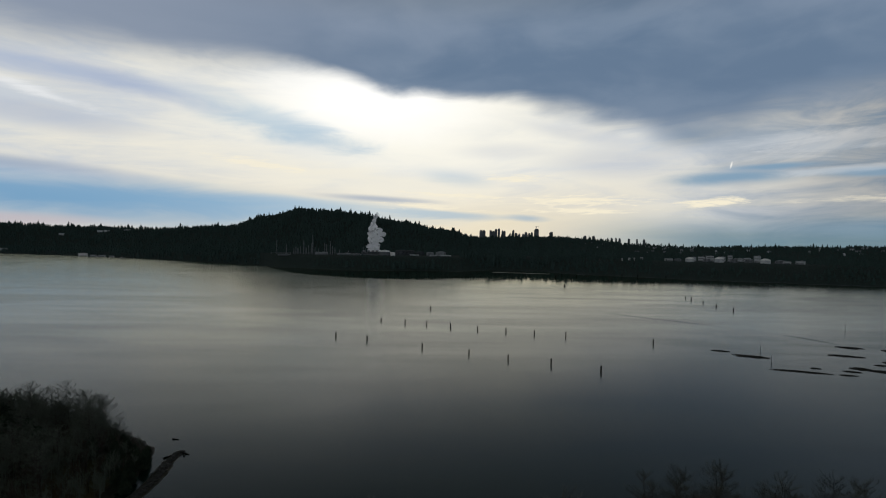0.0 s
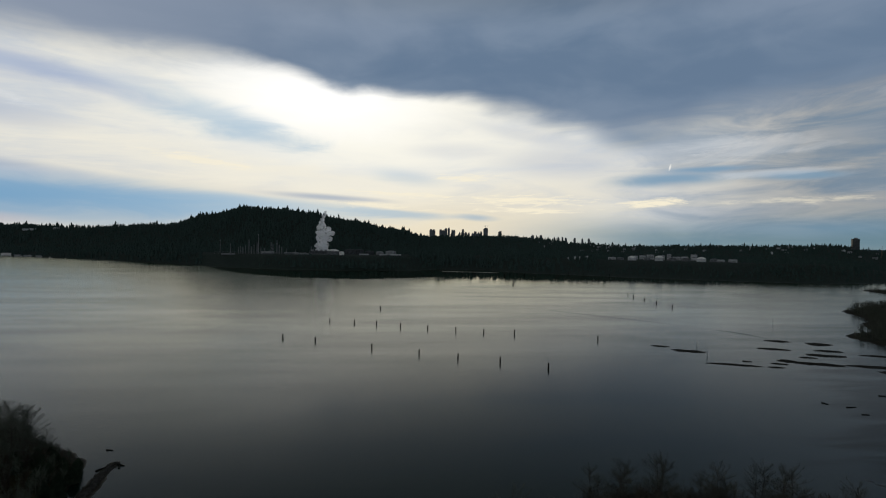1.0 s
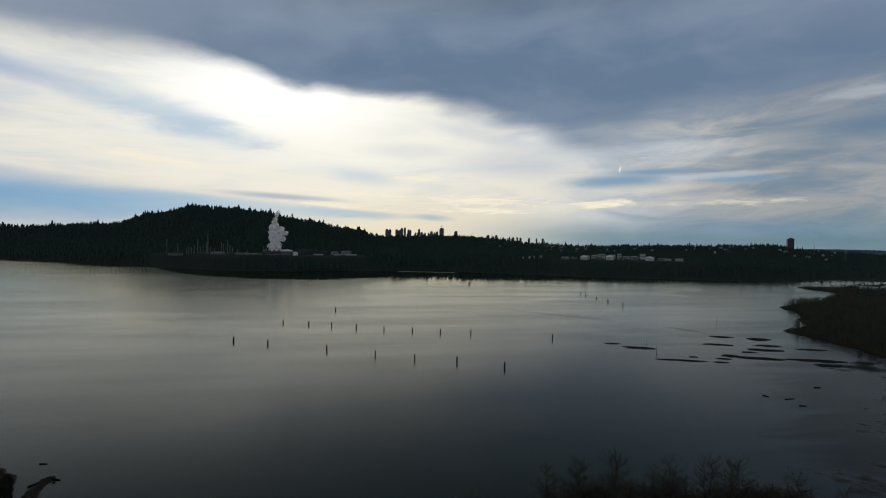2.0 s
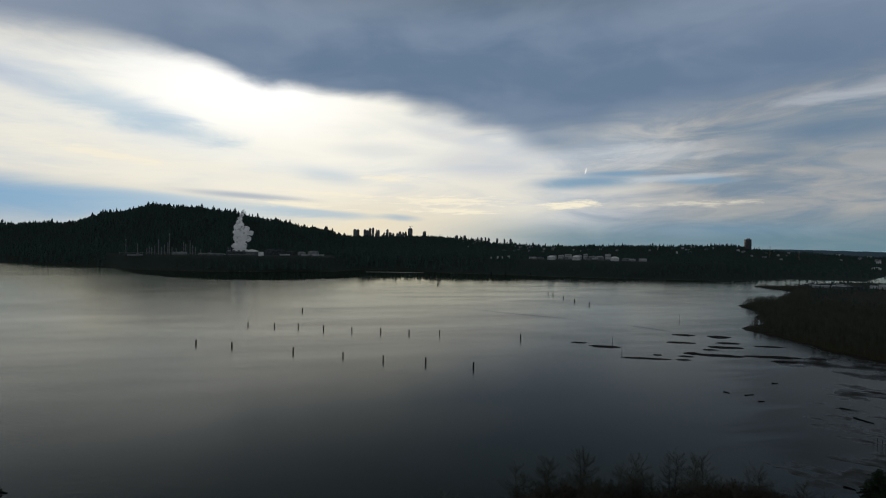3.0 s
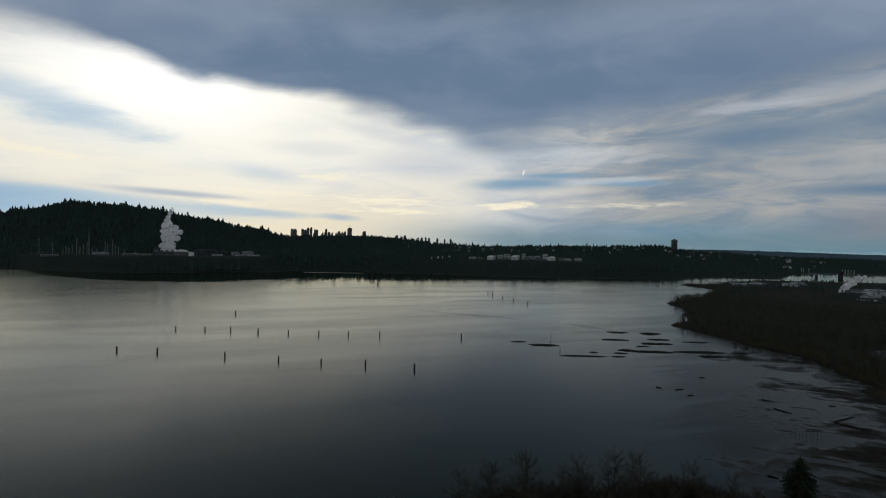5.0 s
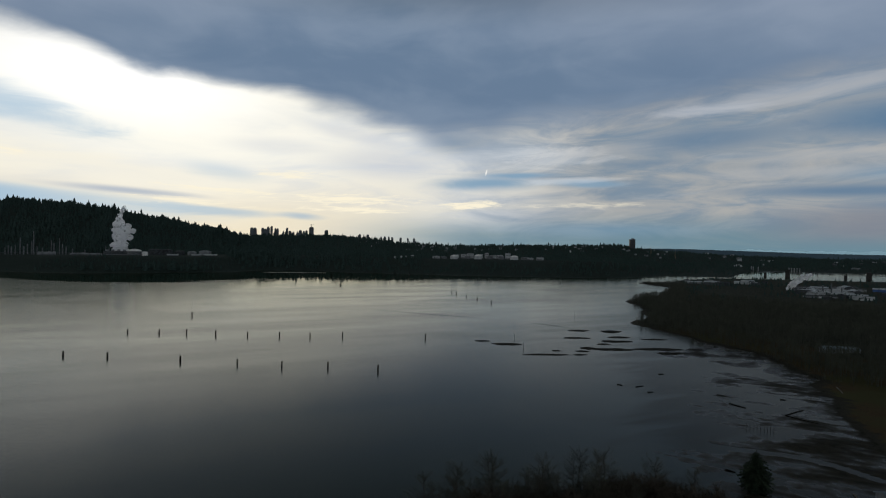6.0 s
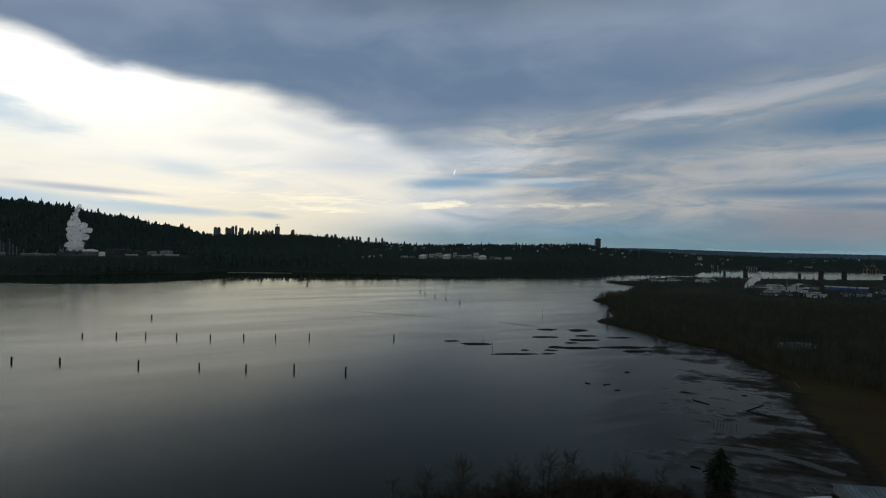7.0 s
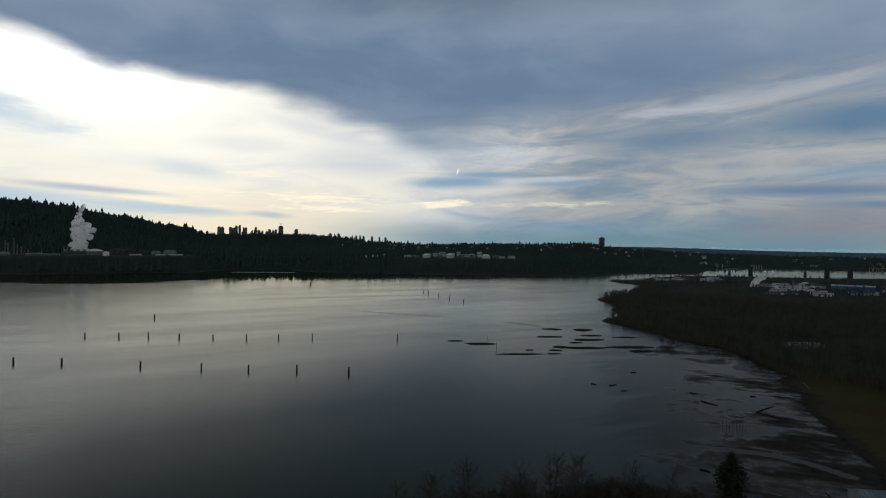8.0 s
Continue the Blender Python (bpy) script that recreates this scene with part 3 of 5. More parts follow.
# ---- lie of the land ----
FAR_SHORE = [(-180, 2600), (-60, 4300), (-45, 3900), (-39.2, 3410), (-35.5, 3080), (-31.3, 2700), (-26.7, 2330), (-21.8, 1980), (-16.4, 1690), (-10.8, 1560), (-5, 1520),
             (2, 1545), (5, 1640), (10.5, 1640), (12, 1560), (15.5, 1500), (23, 1440), (27, 1422), (33, 1440), (39, 1470), (43, 1560), (46, 1700), (51, 1720), (53, 2330), (58, 2430), (70, 2550), (180, 2600)]
RIDGE = [(-180, 2.0), (-60, 1.3), (-39.2, 1.28), (-33, 1.26), (-29, 1.18), (-26.8, 1.24), (-24.3, 1.42), (-21.8, 1.65), (-19.2, 2.29), (-17.1, 2.97), (-15.4, 3.54), (-14.3, 3.69),
         (-12.6, 3.51), (-10.9, 3.39), (-8.6, 3.15), (-6.2, 2.73), (-3.9, 2.42), (-1.5, 1.99), (0.9, 1.49), (3.3, 0.99), (6.9, 0.95), (9.8, 1.10), (12.7, 1.08), (15.5, 0.82), (18.2, 0.54),
         (20.9, 0.41), (23.4, 0.33), (27.7, 0.36), (30.7, 0.46), (33.6, 0.44), (36.5, 0.48), (39.4, 0.63), (41.1, 0.65), (42.8, 0.33), (44.4, 0.18), (46.5, 0.02), (49, -0.16), (52.6, -0.30), (57.3, -0.42), (66, -0.48), (180, 0.5)]
CREST = [(-180, 4300), (-45, 4600), (-33, 4300), (-24, 3200), (-17, 2750), (-8, 2600), (0, 2650), (4, 3000), (8, 3700), (14, 3900), (20, 3300), (40, 3000), (46, 3900), (52, 4500), (180, 4500)]
TREE_TOP = 17.0


def follow(stops, az):
    return np.interp(az, [s[0] for s in stops], [s[1] for s in stops])


RIGHT_LAND = [(160, 30), (195, 100), (225, 118), (255, 146), (283, 171), (312, 195), (347, 236), (372, 285), (378, 328), (392, 383), (400, 436), (417, 456), (446, 466), (476, 500), (528, 568), (566, 634), (592, 648),
              (680, 690), (760, 745), (860, 830), (868, 880), (895, 958), (930, 975), (1010, 965), (1080, 1010), (1180, 1040), (1275, 1060), (1380, 985), (1465, 930), (1590, 850), (1830, 780), (3200, 900), (3600, -800), (900, -1800), (160, -900)]
NEAR_LAND = [(-103, 193), (-98, 184), (-95, 171), (-94, 160), (-88, 146), (-60, 138), (-20, 136), (30, 142), (60, 150), (85, 154), (118, 142), (150, 120), (195, 96), (160, -900), (900, -1800), (0, -4500), (-3500, -3000), (-3400, 300), (-1200, 330), (-420, 300), (-230, 262), (-170, 243), (-130, 216), (-119, 208), (-110, 201)]
SPIT = [(-94, 194), (-90.5, 193), (-89.5, 183), (-87.5, 174), (-86.5, 166), (-86, 154), (-91, 154), (-91.5, 166), (-92.5, 175), (-94, 184)]

CREEK = [(170, 182), (178, 172), (182, 160), (194, 149), (203, 140), (206, 130), (207, 118)]


def inside(poly, x, y):
    """Signed distance in plan to a closed outline: positive inside it."""
    d = np.full(x.shape, 1e9)
    odd = np.zeros(x.shape, bool)
    for (ax, ay), (bx, by) in zip(poly, poly[1:] + poly[:1]):
        ex, ey = bx - ax, by - ay
        k = np.clip(((x - ax) * ex + (y - ay) * ey) / (ex * ex + ey * ey), 0, 1)
        d = np.minimum(d, np.hypot(x - ax - k * ex, y - ay - k * ey))
        cross = (ay > y) != (by > y)
        with np.errstate(divide="ignore", invalid="ignore"):
            odd ^= cross & (x < (bx - ax) * (y - ay) / (by - ay if by != ay else 1e-9) + ax)
    return np.where(odd, d, -d)


def smooth(x, lo, hi):
    k = np.clip((x - lo) / (hi - lo), 0, 1)
    return k * k * (3 - 2 * k)


GRAINS = np.random.RandomState(5).rand(64, 64)


def value_noise(x, y):
    xi, yi = np.floor(x).astype(int), np.floor(y).astype(int)
    u, v = x - xi, y - yi
    u, v = u * u * (3 - 2 * u), v * v * (3 - 2 * v)
    g = lambda a, b: GRAINS[a % 64, b % 64]
    return (g(xi, yi) * (1 - u) + g(xi + 1, yi) * u) * (1 - v) + (g(xi, yi + 1) * (1 - u) + g(xi + 1, yi + 1) * u) * v - 0.5


def fbm(x, y, octaves=4):
    return sum(value_noise(x * 2 ** k + 17.3 * k, y * 2 ** k + 5.1 * k) / 2 ** k for k in range(octaves))


def height(x, y):
    """Height of the ground over the water, in metres."""
    x, y = np.asarray(x, dtype=float), np.asarray(y, dtype=float)
    r, az = np.hypot(x, y), np.degrees(np.arctan2(x, y))
    # far side
    shore, crest = follow(FAR_SHORE, az), follow(CREST, az)
    shore = shore + 22 * fbm(az / 1.4, np.zeros_like(az) + 3.0)
    top = 75 + crest * np.tan(np.radians(follow(RIDGE, az))) - TREE_TOP
    shelf = np.interp(az, [-45, -30, -22, 40, 45, 50], [8, 18, 37, 37, 14, 8])
    k = (r - shore) / (crest - shore)
    far = shelf * smooth(k, 0.0, 0.16) + (top - shelf) * smooth(k, 0.38, 1.0) - (top - 20) * 0.4 * smooth(r, crest, crest + 1500) * (az > -20) * (az < 3)
    far = np.where(k > 0, far + 5 * fbm(x / 90, y / 90) * smooth(k, 0.3, 0.6), -6 * smooth(-k, 0, 0.03) - 0.2)
    # flats and marsh on the near shores
    a = inside(RIGHT_LAND, x, y) + 3 + 9 * fbm(x / 34, y / 34)
    c = inside(NEAR_LAND, x, y) + 5 * fbm(x / 22, y / 22)
    s = inside(SPIT, x, y) + 1.2 * fbm(x / 6, y / 6)
    along, across = (x * 0.68 - y * 0.73), (x * 0.73 + y * 0.68)
    flat = 0.13 * fbm(along / 34, across / 16) + 0.14 * fbm(along / 16 + 9, across / 6.5) + 0.10 * fbm(along / 7 + 3, across / 2.6)
    near = np.where(a > 0, 0.06 + np.minimum(a * 0.075, 1.5) + 2.2 * smooth(a, 40, 90), np.maximum(0.05 + a * 0.0013, -4.0 * smooth(-a, 90, 190) - 0.16))
    near = near + flat * smooth(a, -110, -20) * (1 - smooth(a, 6, 20)) * (1 - smooth(y, 300, 360)) - 0.25 * smooth(y, 310, 400) * (a < 0)
    for (ax, ay), (bx, by) in zip(CREEK, CREEK[1:]):
        ex, ey = bx - ax, by - ay
        k = np.clip(((x - ax) * ex + (y - ay) * ey) / (ex * ex + ey * ey), 0, 1)
        near = near - 0.55 * (1 - smooth(np.hypot(x - ax - k * ex, y - ay - k * ey), 0.6, 2.6)) * (near < 0.8)
    c_h = np.where(c > 0, np.minimum(c * 0.12, 2.2) + 1.0 * smooth(c, 15, 60), np.maximum(c * 0.06, -4))
    s_h = np.where(s > 0, np.minimum(s * 0.12, 0.16), np.maximum(s * 0.2, -4))
    h = np.maximum(np.maximum(near, c_h), np.maximum(s_h, far))
    return h + np.where(h > 1.5, 0.5 * fbm(x / 9, y / 9), 0.0)


def build_ground():
    azs = np.concatenate((np.arange(-46, 72, 0.25), np.arange(72, 314, 4.0)))
    rs = np.concatenate((np.linspace(4, 108, 30), np.arange(110, 400, 1.4), 400 * 1.017 ** np.arange(0, 149)))
    rs = rs[rs < 4920]
    A, R = np.meshgrid(np.radians(azs), rs)
    X, Y = R * np.sin(A), R * np.cos(A)
    Z = height(X, Y)
    n, k = len(azs), len(rs)
    verts = np.stack((X, Y, Z), -1).reshape(-1, 3)
    i = np.arange(k - 1)[:, None] * n
    j = np.arange(n)[None]
    jn = (j + 1) % n
    quads = np.stack((i + j, i + n + j, i + n + jn, i + jn), -1).reshape(-1, 4)
    verts = np.concatenate((verts, [[0, 0, float(height(0.0, 0.0))]]))
    me = bpy.data.meshes.new("ground")
    faces = len(quads) + n
    me.vertices.add(len(verts)), me.loops.add(quads.size + 3 * n), me.polygons.add(faces)
    me.vertices.foreach_set("co", verts.ravel())
    fan = np.stack((np.full(n, len(verts) - 1), np.arange(n), (np.arange(n) + 1) % n), -1)
    me.loops.foreach_set("vertex_index", np.concatenate((quads.ravel(), fan.ravel())))
    me.polygons.foreach_set("loop_start", np.concatenate((np.arange(len(quads)) * 4, quads.size + np.arange(n) * 3)))
    me.polygons.foreach_set("use_smooth", [True] * faces)
    me.update(calc_edges=True)
    me.validate()
    me.materials.append(ground_material())
    tagged(new("ground", me), "dark muddy shore, brown marsh and wooded hills", "ground", kind="structure")


build_ground()
sea = bmesh.new()
ring = [[sea.verts.new((r * math.sin(math.tau * i / 96), r * math.cos(math.tau * i / 96), 0)) for i in range(96)] for r in (60, 300, 1200, 4900)]
sea.faces.new(ring[0][::-1])
for a, b in zip(ring, ring[1:]):
    for i in range(96):
        sea.faces.new((a[i], a[(i + 1) % 96], b[(i + 1) % 96], b[i])[::-1])
thing("water", sea, water_material(), None, "calm grey inlet water with faint ripples", "water", kind="structure")

# ---- far woods ----


def conifer_template(seed, tiers=4, sides=6):
    rng = random.Random(seed)
    v, f = [], []
    for k in range(tiers):
        z0, z1 = 0.08 + 0.82 * k / tiers, 0.08 + 0.82 * (k + 1) / tiers + 0.16
        r = 0.17 * (1 - k / tiers) ** 0.8 + 0.03
        base = len(v)
        lean = (rng.uniform(-0.01, 0.01), rng.uniform(-0.01, 0.01))
        for i in range(sides):
            q = r * rng.uniform(0.55, 1.25)
            v.append((q * math.cos(math.tau * i / sides), q * math.sin(math.tau * i / sides), z0 - rng.uniform(0, 0.06)))
        v.append((lean[0], lean[1], min(z1, 1.0)))
        f += [(base + i, base + (i + 1) % sides, base + sides) for i in range(sides)]
    return v, f


def bare_template(seed, limbs=9, twigs=26):
    """A leafless crown: slim stems and a haze of thin twigs, one metre tall."""
    rng = random.Random(seed)
    v, f = [], []

    def sliver(a, b, w):
        base = len(v)
        side = Vector((rng.uniform(-1, 1), rng.uniform(-1, 1), rng.uniform(-0.3, 0.3))).normalized() * w
        v.extend([tuple(Vector(a) - side), tuple(Vector(a) + side), tuple(b)])
        f.append((base, base + 1, base + 2))

    sliver((0, 0, 0), (rng.uniform(-.03, .03), rng.uniform(-.03, .03), 0.9), 0.016)
    sliver((0, 0, 0), (rng.uniform(-.03, .03), rng.uniform(-.03, .03), 0.9), 0.016)
    tips = []
    for _ in range(limbs):
        z = rng.uniform(0.25, 0.7)
        a = rng.uniform(0, math.tau)
        L = rng.uniform(0.15, 0.3) * (1.15 - z * 0.7)
        tip = (L * math.cos(a), L * math.sin(a), min(z + rng.uniform(0.15, 0.35), 0.98))
        sliver((0, 0, z), tip, 0.008)
        tips.append(((0, 0, z), tip))
    for _ in range(twigs):
        a, b = rng.choice(tips)
        p = Vector(a).lerp(Vector(b), rng.uniform(0.3, 1.0))
        q = p + Vector((rng.gauss(0, 0.08), rng.gauss(0, 0.08), rng.uniform(-0.02, 0.12)))
        sliver(p, q, 0.007)
    return v, f


CONIFERS = [conifer_template(k) for k in range(6)]
BARE = [bare_template(k + 40) for k in range(6)]
ALDERS = [bare_template(k + 90, 12, 36) for k in range(6)]
REFINERY = [(-18.6, 1.8, 1700, 1990), (22.5, 34.0, 1690, 1920)]     # open ground: azimuths and distances


def polar(az, r):
    return r * math.sin(radians(az)), r * math.cos(radians(az))


def hill_woods():
    rng = np.random.RandomState(11)
    spots = []
    # dense cover, thinned with distance from the crest
    n = 40000
    az = rng.uniform(-46, 70, n)
    crest, shore = follow(CREST, az), follow(FAR_SHORE, az)
    k = rng.uniform(0.01, 1.06, n) ** 0.8
    r = shore + (crest - shore) * k
    x, y = r * np.sin(np.radians(az)), r * np.cos(np.radians(az))
    z = height(x, y)
    keep = z > 1.5
    for a0, a1, r0, r1 in REFINERY:
        keep &= ~((az > a0) & (az < a1) & (r > r0) & (r < r1))
    keep &= (az < 18) | (rng.rand(n) < 0.75)
    x, y, z, az, r = x[keep], y[keep], z[keep], az[keep], r[keep]
    tall = np.where(az < 18, rng.uniform(10, 18, len(x)), rng.uniform(6, 13, len(x))) * (1 + 0.3 * value_noise(x / 60, y / 60))
    tall *= np.where(rng.rand(len(x)) < 0.07, 1.55, 1.0) * (0.95 + 0.5 * smooth(fbm(x / 60, y / 60), -0.1, 0.3) - 0.2 * smooth(fbm(x / 25 + 7, y / 25), 0.0, 0.3))
    for a0, a1, r0, r1 in REFINERY:
        tall *= np.where((az > a0 - 1) & (az < a1 + 1) & (r > r0 - 110) & (r <= r0 + 20), 0.35, 1.0)
    spots = np.stack((x, y, z - 0.5, tall * rng.uniform(0.9, 1.9, len(x)), tall, rng.uniform(0, 6.28, len(x)), rng.randint(0, 6, len(x))), -1)
    scatter("hill_forest", CONIFERS, spots, NEEDLES, "dark green conifer forest covering the far hills", "forest")


hill_woods()


def marsh_woods():
    """Leafless alders and cottonwoods on the low point, with a few conifers."""
    rng = np.random.RandomState(4)
    n = 110000
    x, y = rng.uniform(230, 1500, n), rng.uniform(-60, 1000, n)
    az, r = np.degrees(np.arctan2(x, y)), np.hypot(x, y)
    d = inside(RIGHT_LAND, x, y)
    yard = smooth(r, 820, 900) * smooth(az, 46, 48)
    keep = (az < 72) & (d > 3 + 45 * smooth(-r, -430, -340)) & (rng.rand(n) > yard * 0.97) & (r < 1300) & (rng.rand(n) < np.clip(1.1 - r / 1500, 0.25, 0.8))
    keep &= ~((np.abs(x - 432) < 26) & (np.abs(y - 262) < 16))
    keep &= ~((y > 880) & (az < 46))
    x, y, d, r = x[keep], y[keep], d[keep], r[keep]
    z = height(x, y)
    tall = rng.uniform(8, 14, len(x)) * (0.8 + 0.2 * smooth(d, 3, 30)) * (1 + 0.4 * value_noise(x / 50, y / 50))
    spots = np.stack((x, y, z - 0.3, tall * rng.uniform(0.9, 1.3, len(x)), tall, rng.uniform(0, 6.28, len(x)), rng.randint(0, 6, len(x))), -1)
    scatter("leafless_wood", ALDERS, spots, TWIGS, "leafless grey-brown alder wood on low marshland", "woodland")
    # dense low growth down to the water's edge, and under the outer trees
    n = 60000
    x, y = rng.uniform(330, 1000, n), rng.uniform(180, 960, n)
    d, r = inside(RIGHT_LAND, x, y), np.hypot(x, y)
    keep = (d > 0.5) & (d < 30) & (r > 385) & (rng.rand(n) < np.clip(1.0 - d / 32, 0.0, 1.0)) & ~((np.abs(x - 432) < 26) & (np.abs(y - 262) < 16))
    x, y = x[keep], y[keep]
    z = height(x, y)
    tall = rng.uniform(2.5, 6.5, len(x)) * (0.9 + 0.6 * value_noise(x / 16, y / 16))
    spots = np.stack((x, y, z - 0.3, tall * rng.uniform(1.2, 1.9, len(x)), tall, rng.uniform(0, 6.28, len(x)), rng.randint(0, 6, len(x))), -1)
    scatter("bank_scrub", ALDERS, spots, TWIGS, "dense leafless scrub along the marsh edge", "scrub")


marsh_woods()

# ---- pilings ----


def make_piling(seed, tall=4.6, radius=0.32):
    rng = random.Random(seed)
    prof = [(radius * 1.08, -3.0), (radius * 1.1, 0.0), (radius * 1.05, 1.0), (radius, 1.2), (radius * 0.97, tall * 0.7), (radius * 0.95, tall - 0.3), (radius * 0.7, tall)]
    return lathe(prof, 9, wobble=0.06, rng=rng)


PILINGS = [(-85, 436), (-58, 422), (-14, 393), (19, 373), (44, 357), (70, 345), (96.5, 327),
           (-59, 528), (-35, 517), (-14, 508), (8, 494), (32, 482), (56, 472), (79, 462), (104, 454),
           (-13, 629), (166, 425), (230, 1022), (367, 818), (365, 795), (360, 748), (357, 706), (353, 657)]
rng = random.Random(8)
for k, (px, py) in enumerate(PILINGS):
    tall, wide = rng.uniform(3.1, 4.0), rng.uniform(0.42, 0.52)
    if py > 600:
        tall, wide = (4.6, 1.2) if py > 1000 else (tall, wide * 1.35)
    post = thing("piling", make_piling(k, tall, wide), TARRED, pose(px, py, 0, rng.uniform(-2, 2), rng.uniform(-2, 2), rng.uniform(0, 360)),
                 "dark tarred timber piling standing in the water", "piling", "old mooring pilings in the inlet")
for px, py, tall in ((233, 396, 4.6), (220, 361, 4.6), (378, 508, 5.6)):
    thing("marker_pole", tube([(0, 0, -2), (0.02, 0, tall * 0.5), (0.0, 0.03, tall)], (0.2, 0.18, 0.16), 7), GREY_STEEL, pose(px, py, 0),
          "thin grey marker pole standing in shallow water", "pole", "marker poles on the flats")

# ---- mud banks ----
BARS = [(205, 399, 12, 8), (218, 379, 23, 15), (221, 335, 34, 8), (238, 344, 6, 5), (316, 419, 17, 14), (340, 405, 18, 21), (288, 386, 23, 12), (325, 377, 18, 13), (308, 361, 25, 14),
        (290, 355, 11, 8), (267, 344, 13, 15), (281, 334, 33, 14), (255, 336, 10, 7), (316, 323, 36, 15), (310, 308, 17, 14), (347, 358, 22, 9), (245, 326, 9, 6), (342, 312, 14, 10)]


def make_bank(long, deep, seed):
    rng = random.Random(seed)
    bm = bmesh.new()
    n = 28
    rim = [1 + 0.5 * noise.noise((2.2 * math.cos(math.tau * i / n), 2.2 * math.sin(math.tau * i / n), seed * 1.7)) for i in range(n)]
    rings = []
    for q, z in ((1.12, -0.25), (0.98, 0.06), (0.8, 0.22), (0.5, 0.34), (0.2, 0.4)):
        rings.append([bm.verts.new((long / 2 * q * rim[i] * math.cos(math.tau * i / n), deep / 2 * q * rim[i] * math.sin(math.tau * i / n), z * rng.uniform(0.75, 1.25))) for i in range(n)])
    for a, b in zip(rings, rings[1:]):
        for i in range(n):
            bm.faces.new((a[i], a[(i + 1) % n], b[(i + 1) % n], b[i]))
    bm.faces.new(rings[-1])
    return bm


for k, (bx, by, long, deep) in enumerate(BARS):
    thing("mud_bank", make_bank(long * 1.05, deep * 0.72, k), MUD, pose(bx, by, 0, 0, 0, -21), "low dark mud bank rising from shallow water", "mud bank", "mud banks on the tidal flats")

# ---- skyline ----
SKYLINE = [(4.01, 1.60, 0.36), (4.31, 1.61, 0.30), (5.03, 1.58, 0.30), (5.29, 1.53, 0.24), (5.55, 1.76, 0.30), (5.86, 1.79, 0.24), (6.23, 1.61, 0.18), (6.44, 1.56, 0.24), (7.02, 1.35, 0.18),
           (7.36, 1.66, 0.24), (7.65, 1.36, 0.30), (7.97, 1.31, 0.24), (8.40, 1.32, 0.24), (8.67, 1.44, 0.30), (9.00, 1.39, 0.24), (9.27, 1.45, 0.24), (9.75, 1.81, 0.48), (11.24, 1.53, 0.36),
           (14.62, 1.16, 0.36), (15.48, 1.15, 0.30), (16.86, 0.97, 0.18), (17.27, 0.97, 0.24), (17.68, 0.98, 0.18), (18.03, 0.93, 0.24), (18.90, 0.88, 0.24), (19.67, 0.84, 0.18), (2.91, 1.19, 0.24), (2.41, 1.24, 0.18), (20.31, 0.85, 0.24)]
rng = random.Random(3)
CITY = 4550.0
for az, el, wide in SKYLINE:
    x, y = polar(az, CITY + rng.uniform(-60, 60))
    top = 75 + CITY * math.tan(radians(el))
    foot = float(height(x, y)) - 2
    w = CITY * radians(wide)
    tower = thing("high_rise", None, None, pose(x, y, foot, 0, 0, -az), "distant dark residential high-rise on the skyline", "tower", "distant city skyline")
    part("shaft", box(w, w * 0.8, top - foot - 8, 0, 0, 0, 0.6), FAR_CONCRETE, tower)
    part("crown", box(w * rng.uniform(0.5, 0.8), w * 0.55, 8, rng.uniform(-0.1, 0.1) * w, 0, top - foot - 8.02, 0.4), FAR_CONCRETE, tower)

x, y = polar(9.75, CITY - 80)
crane = thing("tower_crane", None, None, pose(x, y, 75 + CITY * math.tan(radians(1.81)) - 10, 0, 0, -30), "thin tower crane on a high-rise under construction", "crane")
part("mast", box(2.4, 2.4, 27), FAR_CONCRETE, crane)
part("jib", box(30, 1.6, 1.6, 6, 0, 24), FAR_CONCRETE, crane)
part("counterweight", box(4, 2.4, 4, -8, 0, 21), FAR_CONCRETE, crane)

# ---- near trees ----


def sway(rng, amount):
    return Vector((rng.gauss(0, amount), rng.gauss(0, amount), 0))


